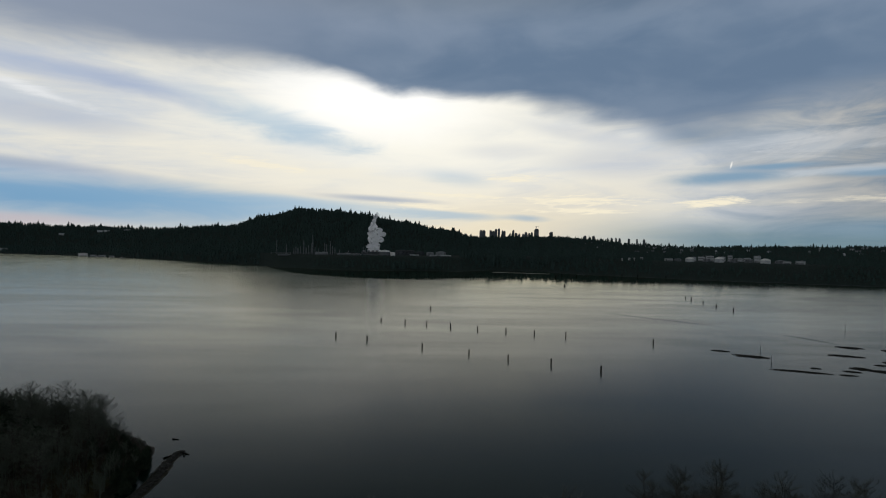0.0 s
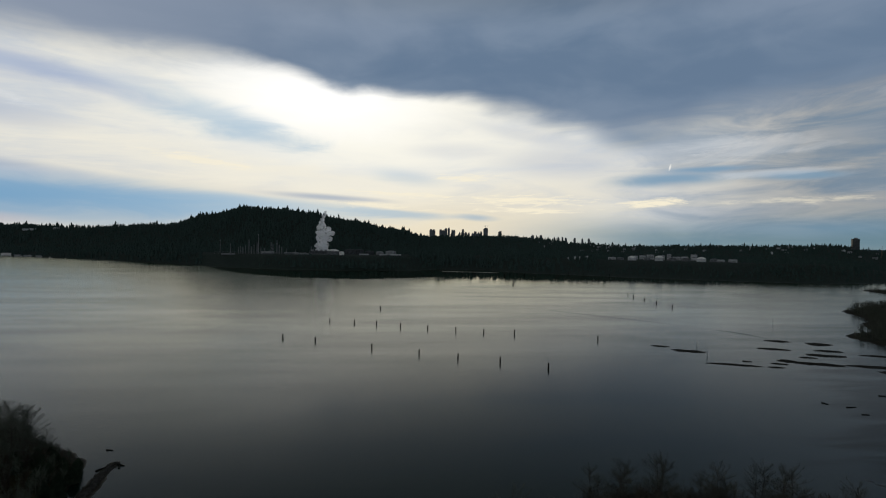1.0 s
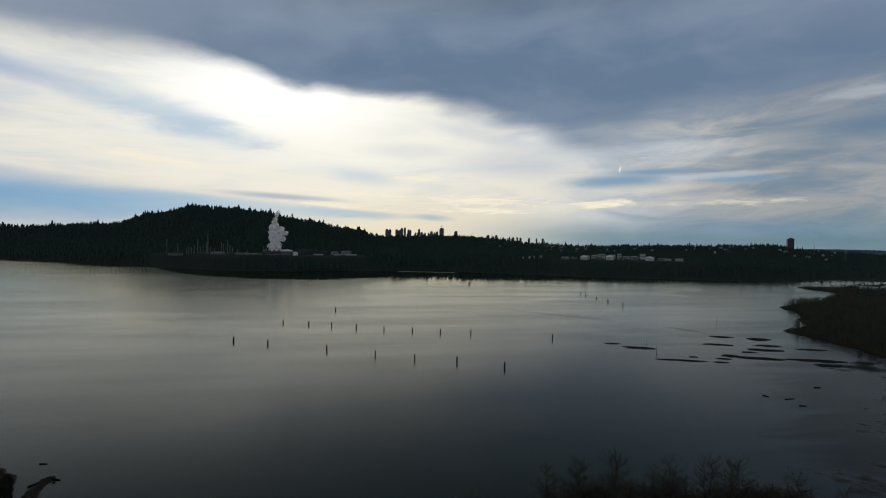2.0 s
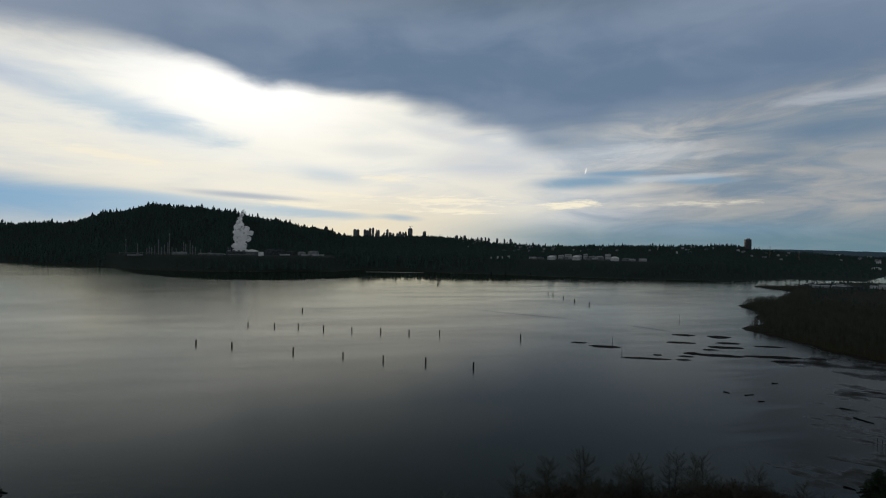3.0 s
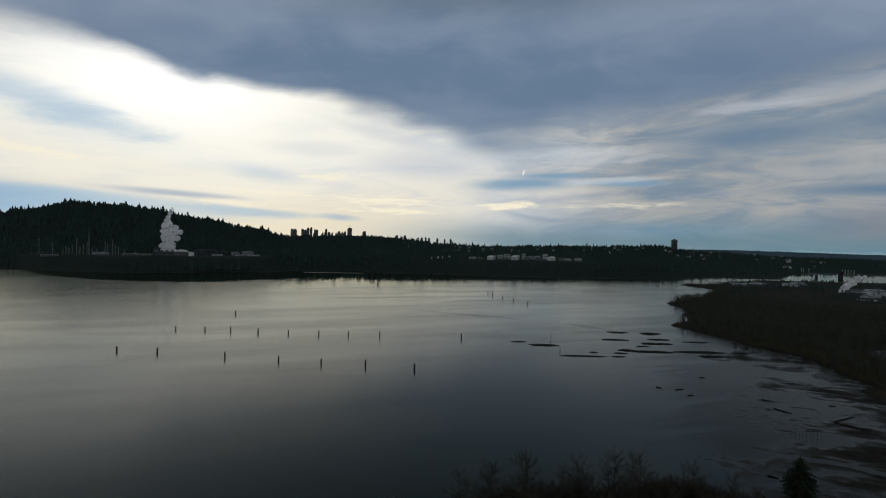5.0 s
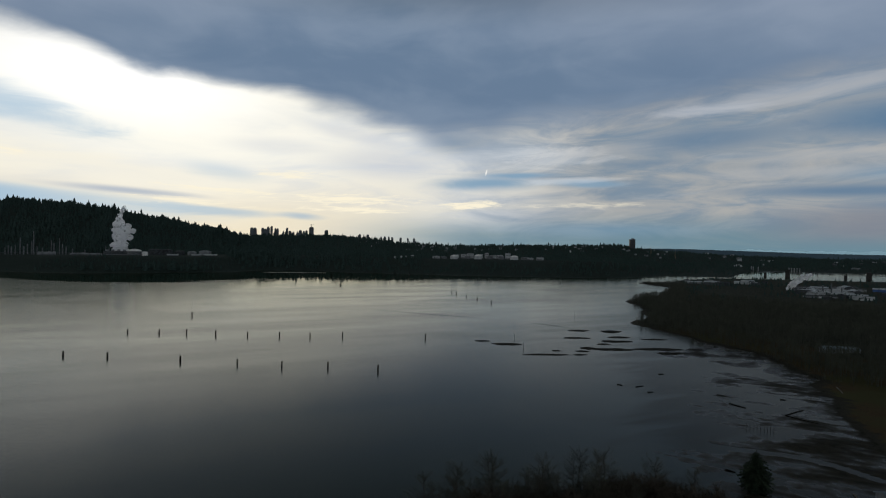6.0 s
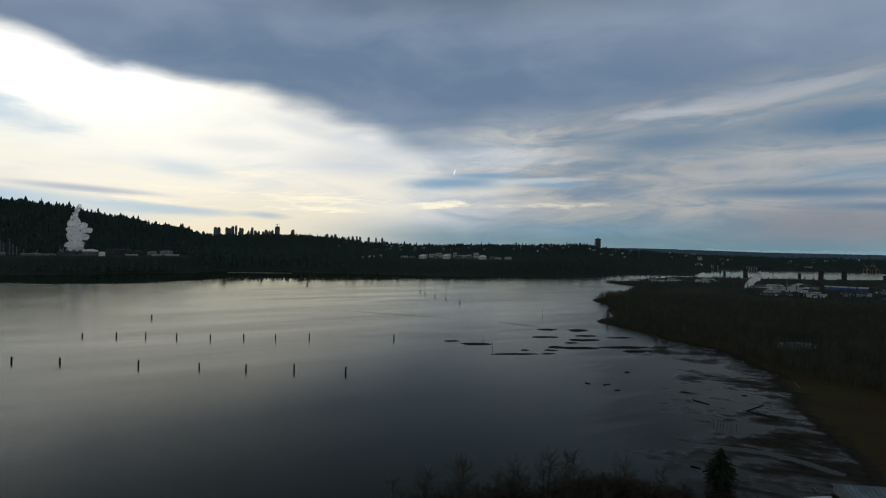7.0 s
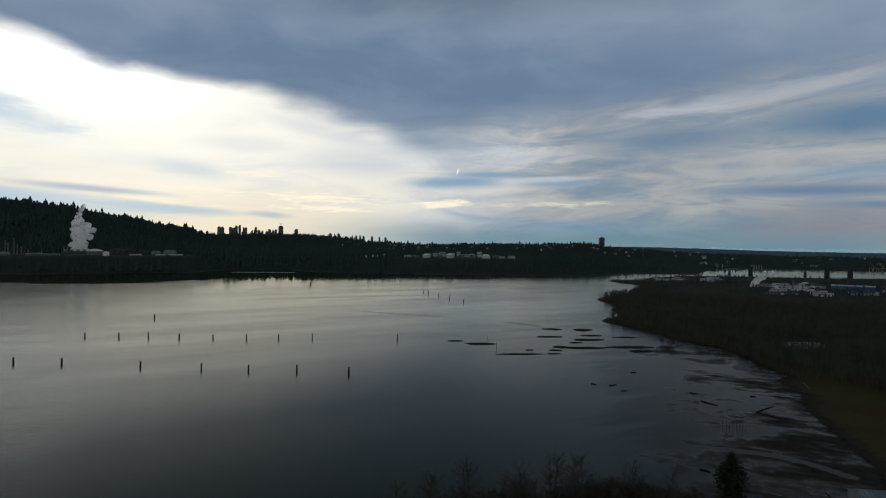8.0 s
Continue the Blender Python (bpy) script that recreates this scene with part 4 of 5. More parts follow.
def bare_tree_meshes(seed, tall, spread, limbs=46, twigs=5200):
    """A leafless tree as two meshes: trunk with limbs, and a crown of fine twigs."""
    rng = random.Random(seed)
    wood, fine = bmesh.new(), bmesh.new()
    spine = [Vector((0, 0, -0.4))]
    for k in range(1, 8):
        spine.append(Vector((0, 0, tall * 0.86 * k / 7)) + sway(rng, 0.05 + 0.03 * k))
    tube(spine, [0.02 * tall * (1 - 0.85 * k / 7) * 0.6 + 0.02 for k in range(8)], 6, wood)
    ends = []
    for k in range(limbs):
        q = rng.uniform(0.22, 0.98)
        i = min(int(q * 7), 6)
        root = spine[i].lerp(spine[i + 1], q * 7 - i)
        a = rng.uniform(0, math.tau)
        reach = spread * rng.uniform(0.45, 1.0) * (0.25 + 0.95 * math.sin(math.pi * min(0.12 + 0.8 * q, 1.0)))
        rise = tall * rng.uniform(0.08, 0.2) * (1.2 - 0.5 * q)
        mid = root + Vector((math.cos(a) * reach * 0.5, math.sin(a) * reach * 0.5, rise * 0.4))
        tip = root + Vector((math.cos(a) * reach, math.sin(a) * reach, rise)) + sway(rng, 0.2)
        tube([root, mid, tip], [0.0055 * tall * (1.1 - 0.7 * q), 0.0035 * tall * (1.1 - 0.7 * q), 0.015], 4, wood)
        ends += [(root, mid, 0.35), (mid, tip, 1.0), (mid, tip, 1.0)]
    shoots = []
    for a, b, w in ends:
        for _ in range(5):
            p = a.lerp(b, rng.uniform(0.15, 1.0))
            q = p + Vector((p.x, p.y, 0)) * 0.15 + Vector((rng.gauss(0, 0.55), rng.gauss(0, 0.55), rng.uniform(0.2, 1.3)))
            shoots.append((p, q))
    for k in range(twigs):
        a, b = shoots[k % len(shoots)]
        if k < len(shoots):
            p, q, w = a, b, 0.022
        else:
            p = a.lerp(b, rng.uniform(0.1, 1.0))
            q, w = p + Vector((rng.gauss(0, 0.28), rng.gauss(0, 0.28), rng.uniform(-0.1, 0.55))), rng.uniform(0.009, 0.017)
        side = Vector((rng.uniform(-1, 1), rng.uniform(-1, 1), 0)).normalized() * w
        fine.faces.new([fine.verts.new(c) for c in (p - side, p + side, q)])
    return wood, fine


def conifer_meshes(seed, tall, wide, tiers=20):
    """A bushy evergreen: a tapered trunk and whorls of drooping, ragged boughs."""
    rng = random.Random(seed)
    wood, fine = bmesh.new(), bmesh.new()
    tube([(0, 0, -0.4), (0.03, 0, tall * 0.5), (0, 0, tall * 0.98)], (tall * 0.018, tall * 0.011, 0.03), 7, wood)
    for k in range(tiers):
        q = k / (tiers - 1)
        z = tall * (0.05 + 0.9 * q)
        r = wide / 2 * (1 - q ** 2.4) ** 0.8 * (0.7 + 0.3 * min(q * 5, 1)) + 0.15
        n = int(12 + 14 * (1 - q))
        for i in range(n):
            a = math.tau * (i + rng.uniform(-0.4, 0.4)) / n
            L = r * rng.uniform(0.6, 1.15)
            drop = -L * rng.uniform(0.05, 0.35)
            d, s = Vector((math.cos(a), math.sin(a), 0)), Vector((-math.sin(a), math.cos(a), 0))
            for j in range(5):
                u0, u1 = j / 5, (j + 1) / 5
                w = L * 0.26 * (1 - u0 * 0.7)
                p0 = Vector((0, 0, z)) + d * L * u0 + Vector((0, 0, drop * u0 * u0 + 0.25 * rng.random()))
                for sg in (-1, 1):
                    tip = p0 + d * L * 0.28 + s * sg * w * rng.uniform(0.7, 1.3) + Vector((0, 0, rng.uniform(-0.35, 0.15)))
                    nxt = Vector((0, 0, z)) + d * L * min(u1 + 0.1, 1.05) + Vector((0, 0, drop * u1 * u1 + 0.15 * rng.random()))
                    fine.faces.new([fine.verts.new(c) for c in (p0, nxt, tip)])
    return wood, fine


def plant_tree(name, meshes, label, category, group, twigs=TWIGS):
    wood, fine = meshes
    root = thing(name, None, None, None, label, category, group)
    part("trunk", wood, BARK, root, "grey trunk and limbs")
    part("crown", fine, EVERGREEN if category == "conifer" else twigs, root)
    return root


def place(proto, spots, rng, lo, hi):
    """Copies of the prototypes at (x, y, size) spots, standing on the ground."""
    first = {id(p): True for p in proto}
    for x, y, size in spots:
        p = rng.choice(proto)
        m = pose(x, y, float(height(x, y)) - 0.1, rng.uniform(lo, hi), rng.uniform(lo, hi), rng.uniform(0, 360)) @ Matrix.Diagonal((size, size, size, 1))
        if first.get(id(p)):
            p.matrix_basis = m
            p.scale = (size, size, size)
            first[id(p)] = False
        else:
            c = copy_thing(p, pose(0, 0, 0))
            c.matrix_basis = m
    for p in proto:
        if first[id(p)]:
            for o in (*p.children_recursive, p):
                bpy.data.objects.remove(o)


TREE_LABEL = "tall leafless cottonwood with grey trunk beside the shore"
rng = random.Random(21)
protos = [plant_tree("bare_tree", bare_tree_meshes(60 + k, 18.0, 4.6 + 0.5 * k), TREE_LABEL, "tree", "leafless trees on the near shore") for k in range(5)]
spots = [(77, 148, 1.05), (60, 136, 0.95), (83, 133, 0.98), (107, 136, 1.0), (118, 128, 0.92), (29, 125, 1.0), (24, 120, 0.85), (-17, 120, 1.0), (70, 126, 0.85), (95, 126, 0.8), (90, 140, 0.85), (52, 128, 0.8),
         (66, 147, 0.95), (73, 142, 1.05), (86, 136, 1.0), (98, 127, 1.05), (63, 143, 0.85), (128, 122, 0.8), (100, 117, 0.9), (40, 126, 0.8), (36, 118, 0.9)]
spots += [(-141, 205, 1.12), (-150, 198, 1.1), (-146, 203, 1.05), (-155, 191, 1.1), (-120, 188, 1.12), (-123, 189, 1.05), (-164, 197, 1.15), (-175, 200, 1.1), (-136, 203, 1.0), (-126, 193, 0.9), (-117, 184, 0.85), (-132, 197, 0.9), (-160, 200, 0.95), (-137, 188, 0.8), (-170, 205, 1.0)]
for _ in range(16):
    k = rng.random()
    spots.append((-114 - 50 * k + rng.uniform(-4, 4), 188 + 14 * k + rng.uniform(-8, 6), rng.uniform(0.95, 1.12)))
for _ in range(50):
    k = rng.random()
    spots.append((-112 - 75 * k + rng.uniform(-6, 6), 178 + 22 * k + rng.uniform(-34, 12), rng.uniform(0.6, 0.95)))
for _ in range(22):
    spots.append((rng.uniform(52, 116), rng.uniform(126, 148), rng.uniform(0.6, 0.92)))
place(protos, [p for p in spots if p[0] > -90], rng, -3, 3)
protos = [plant_tree("bare_tree", bare_tree_meshes(160 + k, 18.0, 4.6 + 0.4 * k), "tall leafless grey-green alder on the wooded point", "tree", "leafless trees on the wooded point", ALDER_TWIGS) for k in range(4)]
place(protos, [p for p in spots if p[0] <= -90], rng, -3, 3)
rng = random.Random(22)
protos = [plant_tree("evergreen_tree", conifer_meshes(80 + k, 13.5, 9.0), "dark bushy evergreen tree standing on the muddy shore", "conifer", "dark evergreens near the shore") for k in range(3)]
place(protos, [(160.5, 128, 1.0), (-152, 188, 1.25), (-141, 185, 0.9), (-160, 190, 1.35), (-135, 182, 0.8), (-168, 196, 1.3), (-146, 176, 1.0), (-111, 190, 0.5), (-107, 186, 0.45), (-113, 186, 0.55), (-104, 184, 0.42), (-101, 180, 0.42), (-104, 176, 0.5),
               (-101, 187, 0.33), (-99, 182, 0.42), (-97, 177, 0.42), (-98, 171, 0.45), (-95, 166, 0.42), (-93, 160, 0.4), (-97, 163, 0.5), (-108, 180, 0.55), (-104, 170, 0.5), (-116, 180, 0.6)], rng, -2, 2)


def thicket():
    """Low russet brush under and between the shore trees."""
    rng = np.random.RandomState(9)
    n = 17000
    x, y = rng.uniform(-230, 420, n), rng.uniform(60, 330, n)
    c, a = inside(NEAR_LAND, x, y), inside(RIGHT_LAND, x, y)
    keep = ((c > 3) & (np.hypot(x, y) > 100)) | ((a > 26) & (rng.rand(n) < 0.12))
    keep &= ~((np.abs(x - 190) < 12) & (np.abs(y - 103) < 9))
    x, y = x[keep], y[keep]
    tall = np.where(x > 135, rng.uniform(0.8, 2.5, len(x)), np.where(x < -90, rng.uniform(3, 11, len(x)), rng.uniform(2, 9, len(x)))) * (0.5 + 0.5 * smooth(np.maximum(c[keep], a[keep]), 2, 14))
    spots = np.stack((x, y, height(x, y) - 0.2, tall * 1.5, tall, rng.uniform(0, 6.28, len(x)), rng.randint(0, 6, len(x))), -1)
    scatter("brush", BARE, spots, SCRUB, "low russet leafless brush along the shore", "brush")


thicket()


def shore_thicket():
    """Dense young growth among the big shore trees."""
    rng = np.random.RandomState(19)
    n = 2600
    left = rng.rand(n) < 0.5
    x = np.where(left, rng.uniform(-215, -96, n), rng.uniform(40, 128, n))
    y = np.where(left, rng.uniform(140, 235, n), rng.uniform(104, 152, n))
    c = inside(NEAR_LAND, x, y)
    keep = (c > 3) & (left | (value_noise(x / 14, y / 14) > -0.25) & (x > 48) | (value_noise(x / 9, y / 9) > 0.18))
    x, y, left, c = x[keep], y[keep], left[keep], c[keep]
    tall = np.where(left, rng.uniform(5, 12, len(x)) * (0.9 + 0.7 * value_noise(x / 9, y / 9)), rng.uniform(7, 14, len(x)) * (0.9 + 0.6 * value_noise(x / 11, y / 11))) * (0.7 + 0.3 * smooth(c, 3, 22))
    spots = np.stack((x, y, height(x, y) - 0.2, tall * rng.uniform(0.8, 1.2, len(x)), tall, rng.uniform(0, 6.28, len(x)), rng.randint(0, 6, len(x))), -1)
    bushy = [bare_template(140 + k, 22, 130) for k in range(6)]
    scatter("shore_thicket", bushy, spots[~left], SCRUB, "dense leafless russet thicket on the near shore", "thicket")
    scatter("point_thicket", bushy, spots[left], ALDER_TWIGS, "dense leafless grey-green thicket on the wooded point", "thicket")


shore_thicket()

# ---- flats: driftwood, stakes, wake ----
LOGS = [(238.9, 200.4, 239.5, 191.8), (246.3, 177, 263.4, 179.6), (246.0, 176.6, 248.1, 162.9), (321, 199, 311, 190), (165.6, 143.3, 167.2, 140.4), (246.6, 213.9, 248.6, 210.5), (253, 260.5, 256, 259.4),
        (216, 231, 219, 230), (212, 249.7, 213, 246.7), (218, 241.7, 223.5, 242), (270, 196, 272, 194), (187, 114.6, 185, 112.3), (-101, 204.5, -98.5, 204), (-92, 191, -88, 190), (-95, 186, -91, 192)]
for k, (ax, ay, bx, by) in enumerate(LOGS):
    rng = random.Random(k)
    za, zb = max(float(height(ax, ay)), -0.12) + 0.15, max(float(height(bx, by)), -0.12) + 0.15
    a, b = Vector((ax, ay, za)), Vector((bx, by, zb))
    bend = (b - a).cross(Vector((0, 0, 1))).normalized() * rng.uniform(-0.3, 0.3)
    rad = rng.uniform(0.22, 0.34) * (0.62 if k in (1, 2) else 1.0)
    log = thing("drift_log", tube([a, a.lerp(b, 0.33) + bend, a.lerp(b, 0.66) + bend * 0.6, b], (rad * 1.25, rad, rad * 0.9, rad * 0.6), 8), DRIFT if k in (3, 11) else TARRED, None,
                "waterlogged dark drift log lying on the mud", "log", "drift logs on the flats")
for k, (sx, sy) in enumerate([(213.9, 171.9), (214.6, 170.8), (214.8, 169.2), (216, 168.6), (215.8, 166.9), (216.6, 165.8), (217.1, 164.8), (218.2, 164.3), (219.4, 163.6)]):
    rng = random.Random(70 + k)
    thing("stake", tube([(0, 0, -0.5), (0, 0, 1), (rng.uniform(-.1, .1), 0, rng.uniform(1.6, 3.4))], (0.09, 0.08, 0.06), 6), TARRED, pose(sx, sy, 0, rng.uniform(-4, 4), rng.uniform(-4, 4)),
          "weathered wooden stake in a ragged row", "stake", "row of stakes on the flats")


def wake(points, wide, high):
    bm = bmesh.new()
    rows = []
    n = len(points)
    for i, (x, y) in enumerate(points):
        d = Vector((points[min(i + 1, n - 1)][0] - points[max(i - 1, 0)][0], points[min(i + 1, n - 1)][1] - points[max(i - 1, 0)][1], 0)).normalized()
        s = Vector((d.y, -d.x, 0))
        fade = min(1.0, (i + 0.6) / 1.2) * min(1.0, (n - 0.6 - i) / 3)
        rows.append([bm.verts.new(Vector((x, y, 0)) + s * u * wide + Vector((0, 0, z * high * fade - 0.02))) for u, z in ((-1, 0), (-0.55, 0.25), (-0.15, 1.0), (0.1, 0.8), (0.5, 0.2), (1, 0))])
    for a, b in zip(rows, rows[1:]):
        for k in range(5):
            bm.faces.new((a[k], b[k], b[k + 1], a[k + 1]))
    for f in bm.faces:
        f.smooth = True
    return bm


WAKE_WATER = bpy.data.materials["sheltered_sea_water"]
line = [(184, 628), (195, 612), (207, 596), (221, 579), (235, 562), (249, 547), (262, 532), (276, 512), (288, 494)]
thing("wake_line", wake(line, 3.0, 0.22), WAKE_WATER, None, "long low wake crossing the calm water", "wake", kind="stuff")
thing("wake_line", wake([(300, 478), (307, 465), (311, 455), (314, 446), (316, 436), (317, 425)], 2.0, 0.3), WAKE_WATER, None, "short pale wake near the mud banks", "wake", kind="stuff")

ruffle = bmesh.new()
n = 40
rims = []
for k in range(n + 1):
    u = k / n
    az = 5.2 + 6.0 * u
    w = 9 * math.sin(math.pi * u) ** 0.6 * (0.7 + 0.6 * noise.noise((u * 7, 2.0, 0))) + 0.3
    d = 1530 - 26 * u + 5 * noise.noise((u * 5, 9.0, 0))
    rims.append((ruffle.verts.new((*polar(az, d - w), 0.02)), ruffle.verts.new((*polar(az, d), 0.45)), ruffle.verts.new((*polar(az, d + w), 0.02))))
for a, b in zip(rims, rims[1:]):
    ruffle.faces.new((a[0], b[0], b[1], a[1]))
    ruffle.faces.new((a[1], b[1], b[2], a[2]))
# pale colour in place of bright sky reflected by ruffled water
RUFFLE_PALE = material("pale_ruffle_sheen", (0.42, 0.40, 0.36), (0.60, 0.57, 0.52), 0.05, 0.9, bump=0.0)
thing("sand_bar", ruffle, RUFFLE_PALE, None, "thin pale strip painted for the sheen of ruffled water off the far shore", "sand bar", kind="structure")

# ---- buildings ----


def gabled(name, x, y, turn, sx, sy, wall_h, roof_h, wall_mat, roof_mat, label, category, group="", windows=0):
    z = float(height(x, y)) - 0.3
    root = thing(name, None, None, pose(x, y, z, 0, 0, turn), label, category, group)
    part("wall", box(sx, sy, wall_h), wall_mat, root)
    bm = bmesh.new()
    o = 0.4
    for side in (-1, 1):
        v = [bm.verts.new(c) for c in ((-sx / 2 - o, side * (sy / 2 + o), wall_h - 0.2), (sx / 2 + o, side * (sy / 2 + o), wall_h - 0.2), (sx / 2 + o, 0, wall_h + roof_h), (-sx / 2 - o, 0, wall_h + roof_h))]
        w = [bm.verts.new(c.co + Vector((0, 0, 0.35))) for c in v]
        bm.faces.new(w), bm.faces.new(v[::-1])
        for i in range(4):
            bm.faces.new((v[i], v[(i + 1) % 4], w[(i + 1) % 4], w[i]))
    part("roof", bm, roof_mat, root)
    for ex in (-sx / 2 + 0.02, sx / 2 - 0.22):
        gable = bmesh.new()
        ends = [[gable.verts.new((xx, yy, zz)) for yy, zz in ((-sy / 2, wall_h), (sy / 2, wall_h), (0, wall_h + roof_h))] for xx in (ex, ex + 0.2)]
        gable.faces.new(ends[0][::-1]), gable.faces.new(ends[1])
        for i in range(3):
            gable.faces.new((ends[0][i], ends[0][(i + 1) % 3], ends[1][(i + 1) % 3], ends[1][i]))
        part("gable", gable, wall_mat, root)
    for k in range(windows):
        wx = -sx / 2 + sx * (k + 0.5) / windows
        for side in (-1, 1):
            part("window", box(min(1.6, sx / windows * 0.5), 0.1, 1.3, wx, side * (sy / 2 + 0.03), wall_h * 0.45), GLASS_DARK, root)
    return root


def flat_block(name, x, y, turn, sx, sy, h, wall_mat, label, category, group="", bands=1, lift=0.0):
    z = float(height(x, y)) - 0.5 + lift
    root = thing(name, None, None, pose(x, y, z, 0, 0, turn), label, category, group)
    part("wall", box(sx, sy, h, bevel=0.1), wall_mat, root)
    part("parapet", box(sx + 0.5, sy + 0.5, 0.7, 0, 0, h - 0.5), CONCRETE, root)
    part("roof_plant", box(sx * 0.2, sy * 0.3, 2.2, sx * 0.17, 0, h), GREY_STEEL, root)
    for k in range(bands):
        part("window_band", box(sx * 0.9, sy + 0.12, 1.3, 0, 0, 1.6 + k * (h - 2) / bands), GLASS_DARK, root)
    return root


def tank(x, y, dia, h, wall_mat, label, group, dome=0.16, roof_mat=None):
    z = float(height(x, y)) - 0.5
    root = thing("storage_tank", None, None, pose(x, y, z), label, "tank", group)
    r = dia / 2
    part("shell", lathe([(r * 1.02, -3), (r * 1.02, 0.4), (r, 0.4), (r, h * 0.33), (r * 1.006, h * 0.34), (r, h * 0.35), (r, h * 0.66), (r * 1.006, h * 0.67), (r, h * 0.68), (r, h)], 28), wall_mat, root)
    part("roof", lathe([(r * 1.015, h), (r * 1.015, h + 0.35), (r * 0.8, h + dia * dome * 0.5), (r * 0.5, h + dia * dome * 0.83), (r * 0.2, h + dia * dome), (0.3, h + dia * dome * 1.02)], 28), roof_mat or wall_mat, root)
    stair = bmesh.new()
    for k in range(14):
        a = 0.1 * k + 3.6
        box(0.9, 0.9, 0.15, (r + 0.5) * math.cos(a), (r + 0.5) * math.sin(a), h * (k + 0.5) / 14, bm=stair)
    part("stair", stair, GREY_STEEL, root)
    return root


def column(az, dist, h, radius, label="grey steel process column at the refinery", decks=3):
    x, y = polar(az, dist)
    root = thing("process_column", None, None, pose(x, y, float(height(x, y)) - 0.5), label, "column", "refinery columns")
    part("shell", lathe([(radius * 1.3, -2), (radius * 1.3, 3), (radius, 4.5), (radius, h * 0.62), (radius * 0.82, h * 0.66), (radius * 0.82, h - 1.2), (radius * 0.5, h - 0.3), (0.2, h)], 12), GREY_STEEL, root)
    for k in range(decks):
        part("platform", lathe([(radius * 1.9, h * (0.3 + 0.22 * k)), (radius * 1.9, h * (0.3 + 0.22 * k) + 0.3)], 12), GREY_STEEL, root)
    part("ladder", box(0.5, 0.2, h * 0.8, radius * 1.15, 0, 2), GREY_STEEL, root)
    part("overhead_pipe", tube([(-radius * 1.4, 0, 0), (-radius * 1.4, 0, h * 0.93), (-radius * 0.7, 0, h * 0.99), (0, 0, h - 0.4)], (0.35, 0.35, 0.35, 0.35), 6), GREY_STEEL, root)
    return root


YARD = 1880.0
for az, h, r in ((-16.09, 34, 1.2), (-14.38, 47, 1.7), (-13.49, 64, 1.6), (-13.62, 38, 1.9), (-15.35, 20, 1.6), (-15.15, 25, 1.5), (-14.95, 22, 1.8), (-14.7, 27, 1.4), (-14.15, 24, 2.0), (-13.9, 30, 1.5), (-13.25, 24, 1.6),
                 (-12.9, 20, 2.0), (-12.28, 40, 1.6), (-12.1, 34, 2.0), (-11.72, 46, 1.5), (-11.5, 30, 1.8), (-11.25, 24, 1.5), (-10.8, 17, 1.6), (-9.9, 15, 1.4)):
    column(az, YARD + 25 * math.sin(az * 9), h, r * 0.62)


def lattice_mast(az, dist, h, wide, mat, name, label, category, group=""):
    x, y = polar(az, dist)
    root = thing(name, None, None, pose(x, y, float(height(x, y)) - 0.5, 0, 0, 20), label, category, group)
    for sx in (-1, 1):
        for sy in (-1, 1):
            part("leg", tube([(sx * wide, sy * wide, 0), (sx * wide * 0.3, sy * wide * 0.3, h)], (0.22, 0.12), 5), mat, root)
    brace = bmesh.new()
    n = 9
    for k in range(n):
        w0, w1 = wide * (1 - 0.7 * k / n), wide * (1 - 0.7 * (k + 1) / n)
        z0, z1 = h * k / n, h * (k + 1) / n
        for s in (-1, 1):
            tube([(-w0, s * w0, z0), (w1, s * w1, z1)], (0.08, 0.08), 4, brace)
            tube([(s * w0, -w0, z0), (s * w1, w1, z1)], (0.08, 0.08), 4, brace)
    part("bracing", brace, mat, root)
    return root


flare = lattice_mast(-17.03, YARD, 40, 1.6, GREY_STEEL, "flare_stack", "slim lattice flare stack at the refinery", "flare stack")
part("flare_pipe", tube([(0, 0, 0), (0, 0, 42)], (0.45, 0.4), 8), GREY_STEEL, flare)
part("flare_tip", lathe([(0.5, 41.5), (0.8, 42.5), (0.7, 44)], 10), PALE_ROOF, flare)
for az, sx, h in ((-16.3, 40, 5), (-12.6, 40, 9), (-10.3, 44, 6), (-9.2, 36, 5)):
    x, y = polar(az, YARD - 55)
    flat_block("process_unit", x, y, -az, sx, 12, h, CONCRETE, "low grey process building at the refinery", "building", "refinery sheds")
for az, dist, L in ((-16.6, 1850, 60), (-14.2, 1838, 95), (-10.6, 1842, 80)):
    x, y = polar(az, dist)
    rack = thing("pipe_rack", None, None, pose(x, y, float(height(x, y)), 0, 0, -az), "pale steel pipe rack carrying several pipes", "pipe rack", "refinery pipe racks")
    for k in range(int(L / 12) + 1):
        part("frame", box(0.5, 5, 6.2, -L / 2 + 12 * k, 0, -0.8), GREY_STEEL, rack)
    for k in range(4):
        part("pipe", tube([(-L / 2 - 2, -1.8 + 1.2 * k, 5.8), (0, -1.8 + 1.2 * k, 5.8), (L / 2 + 2, -1.8 + 1.2 * k, 5.8)], (0.4, 0.4, 0.4), 6), GREY_STEEL, rack)

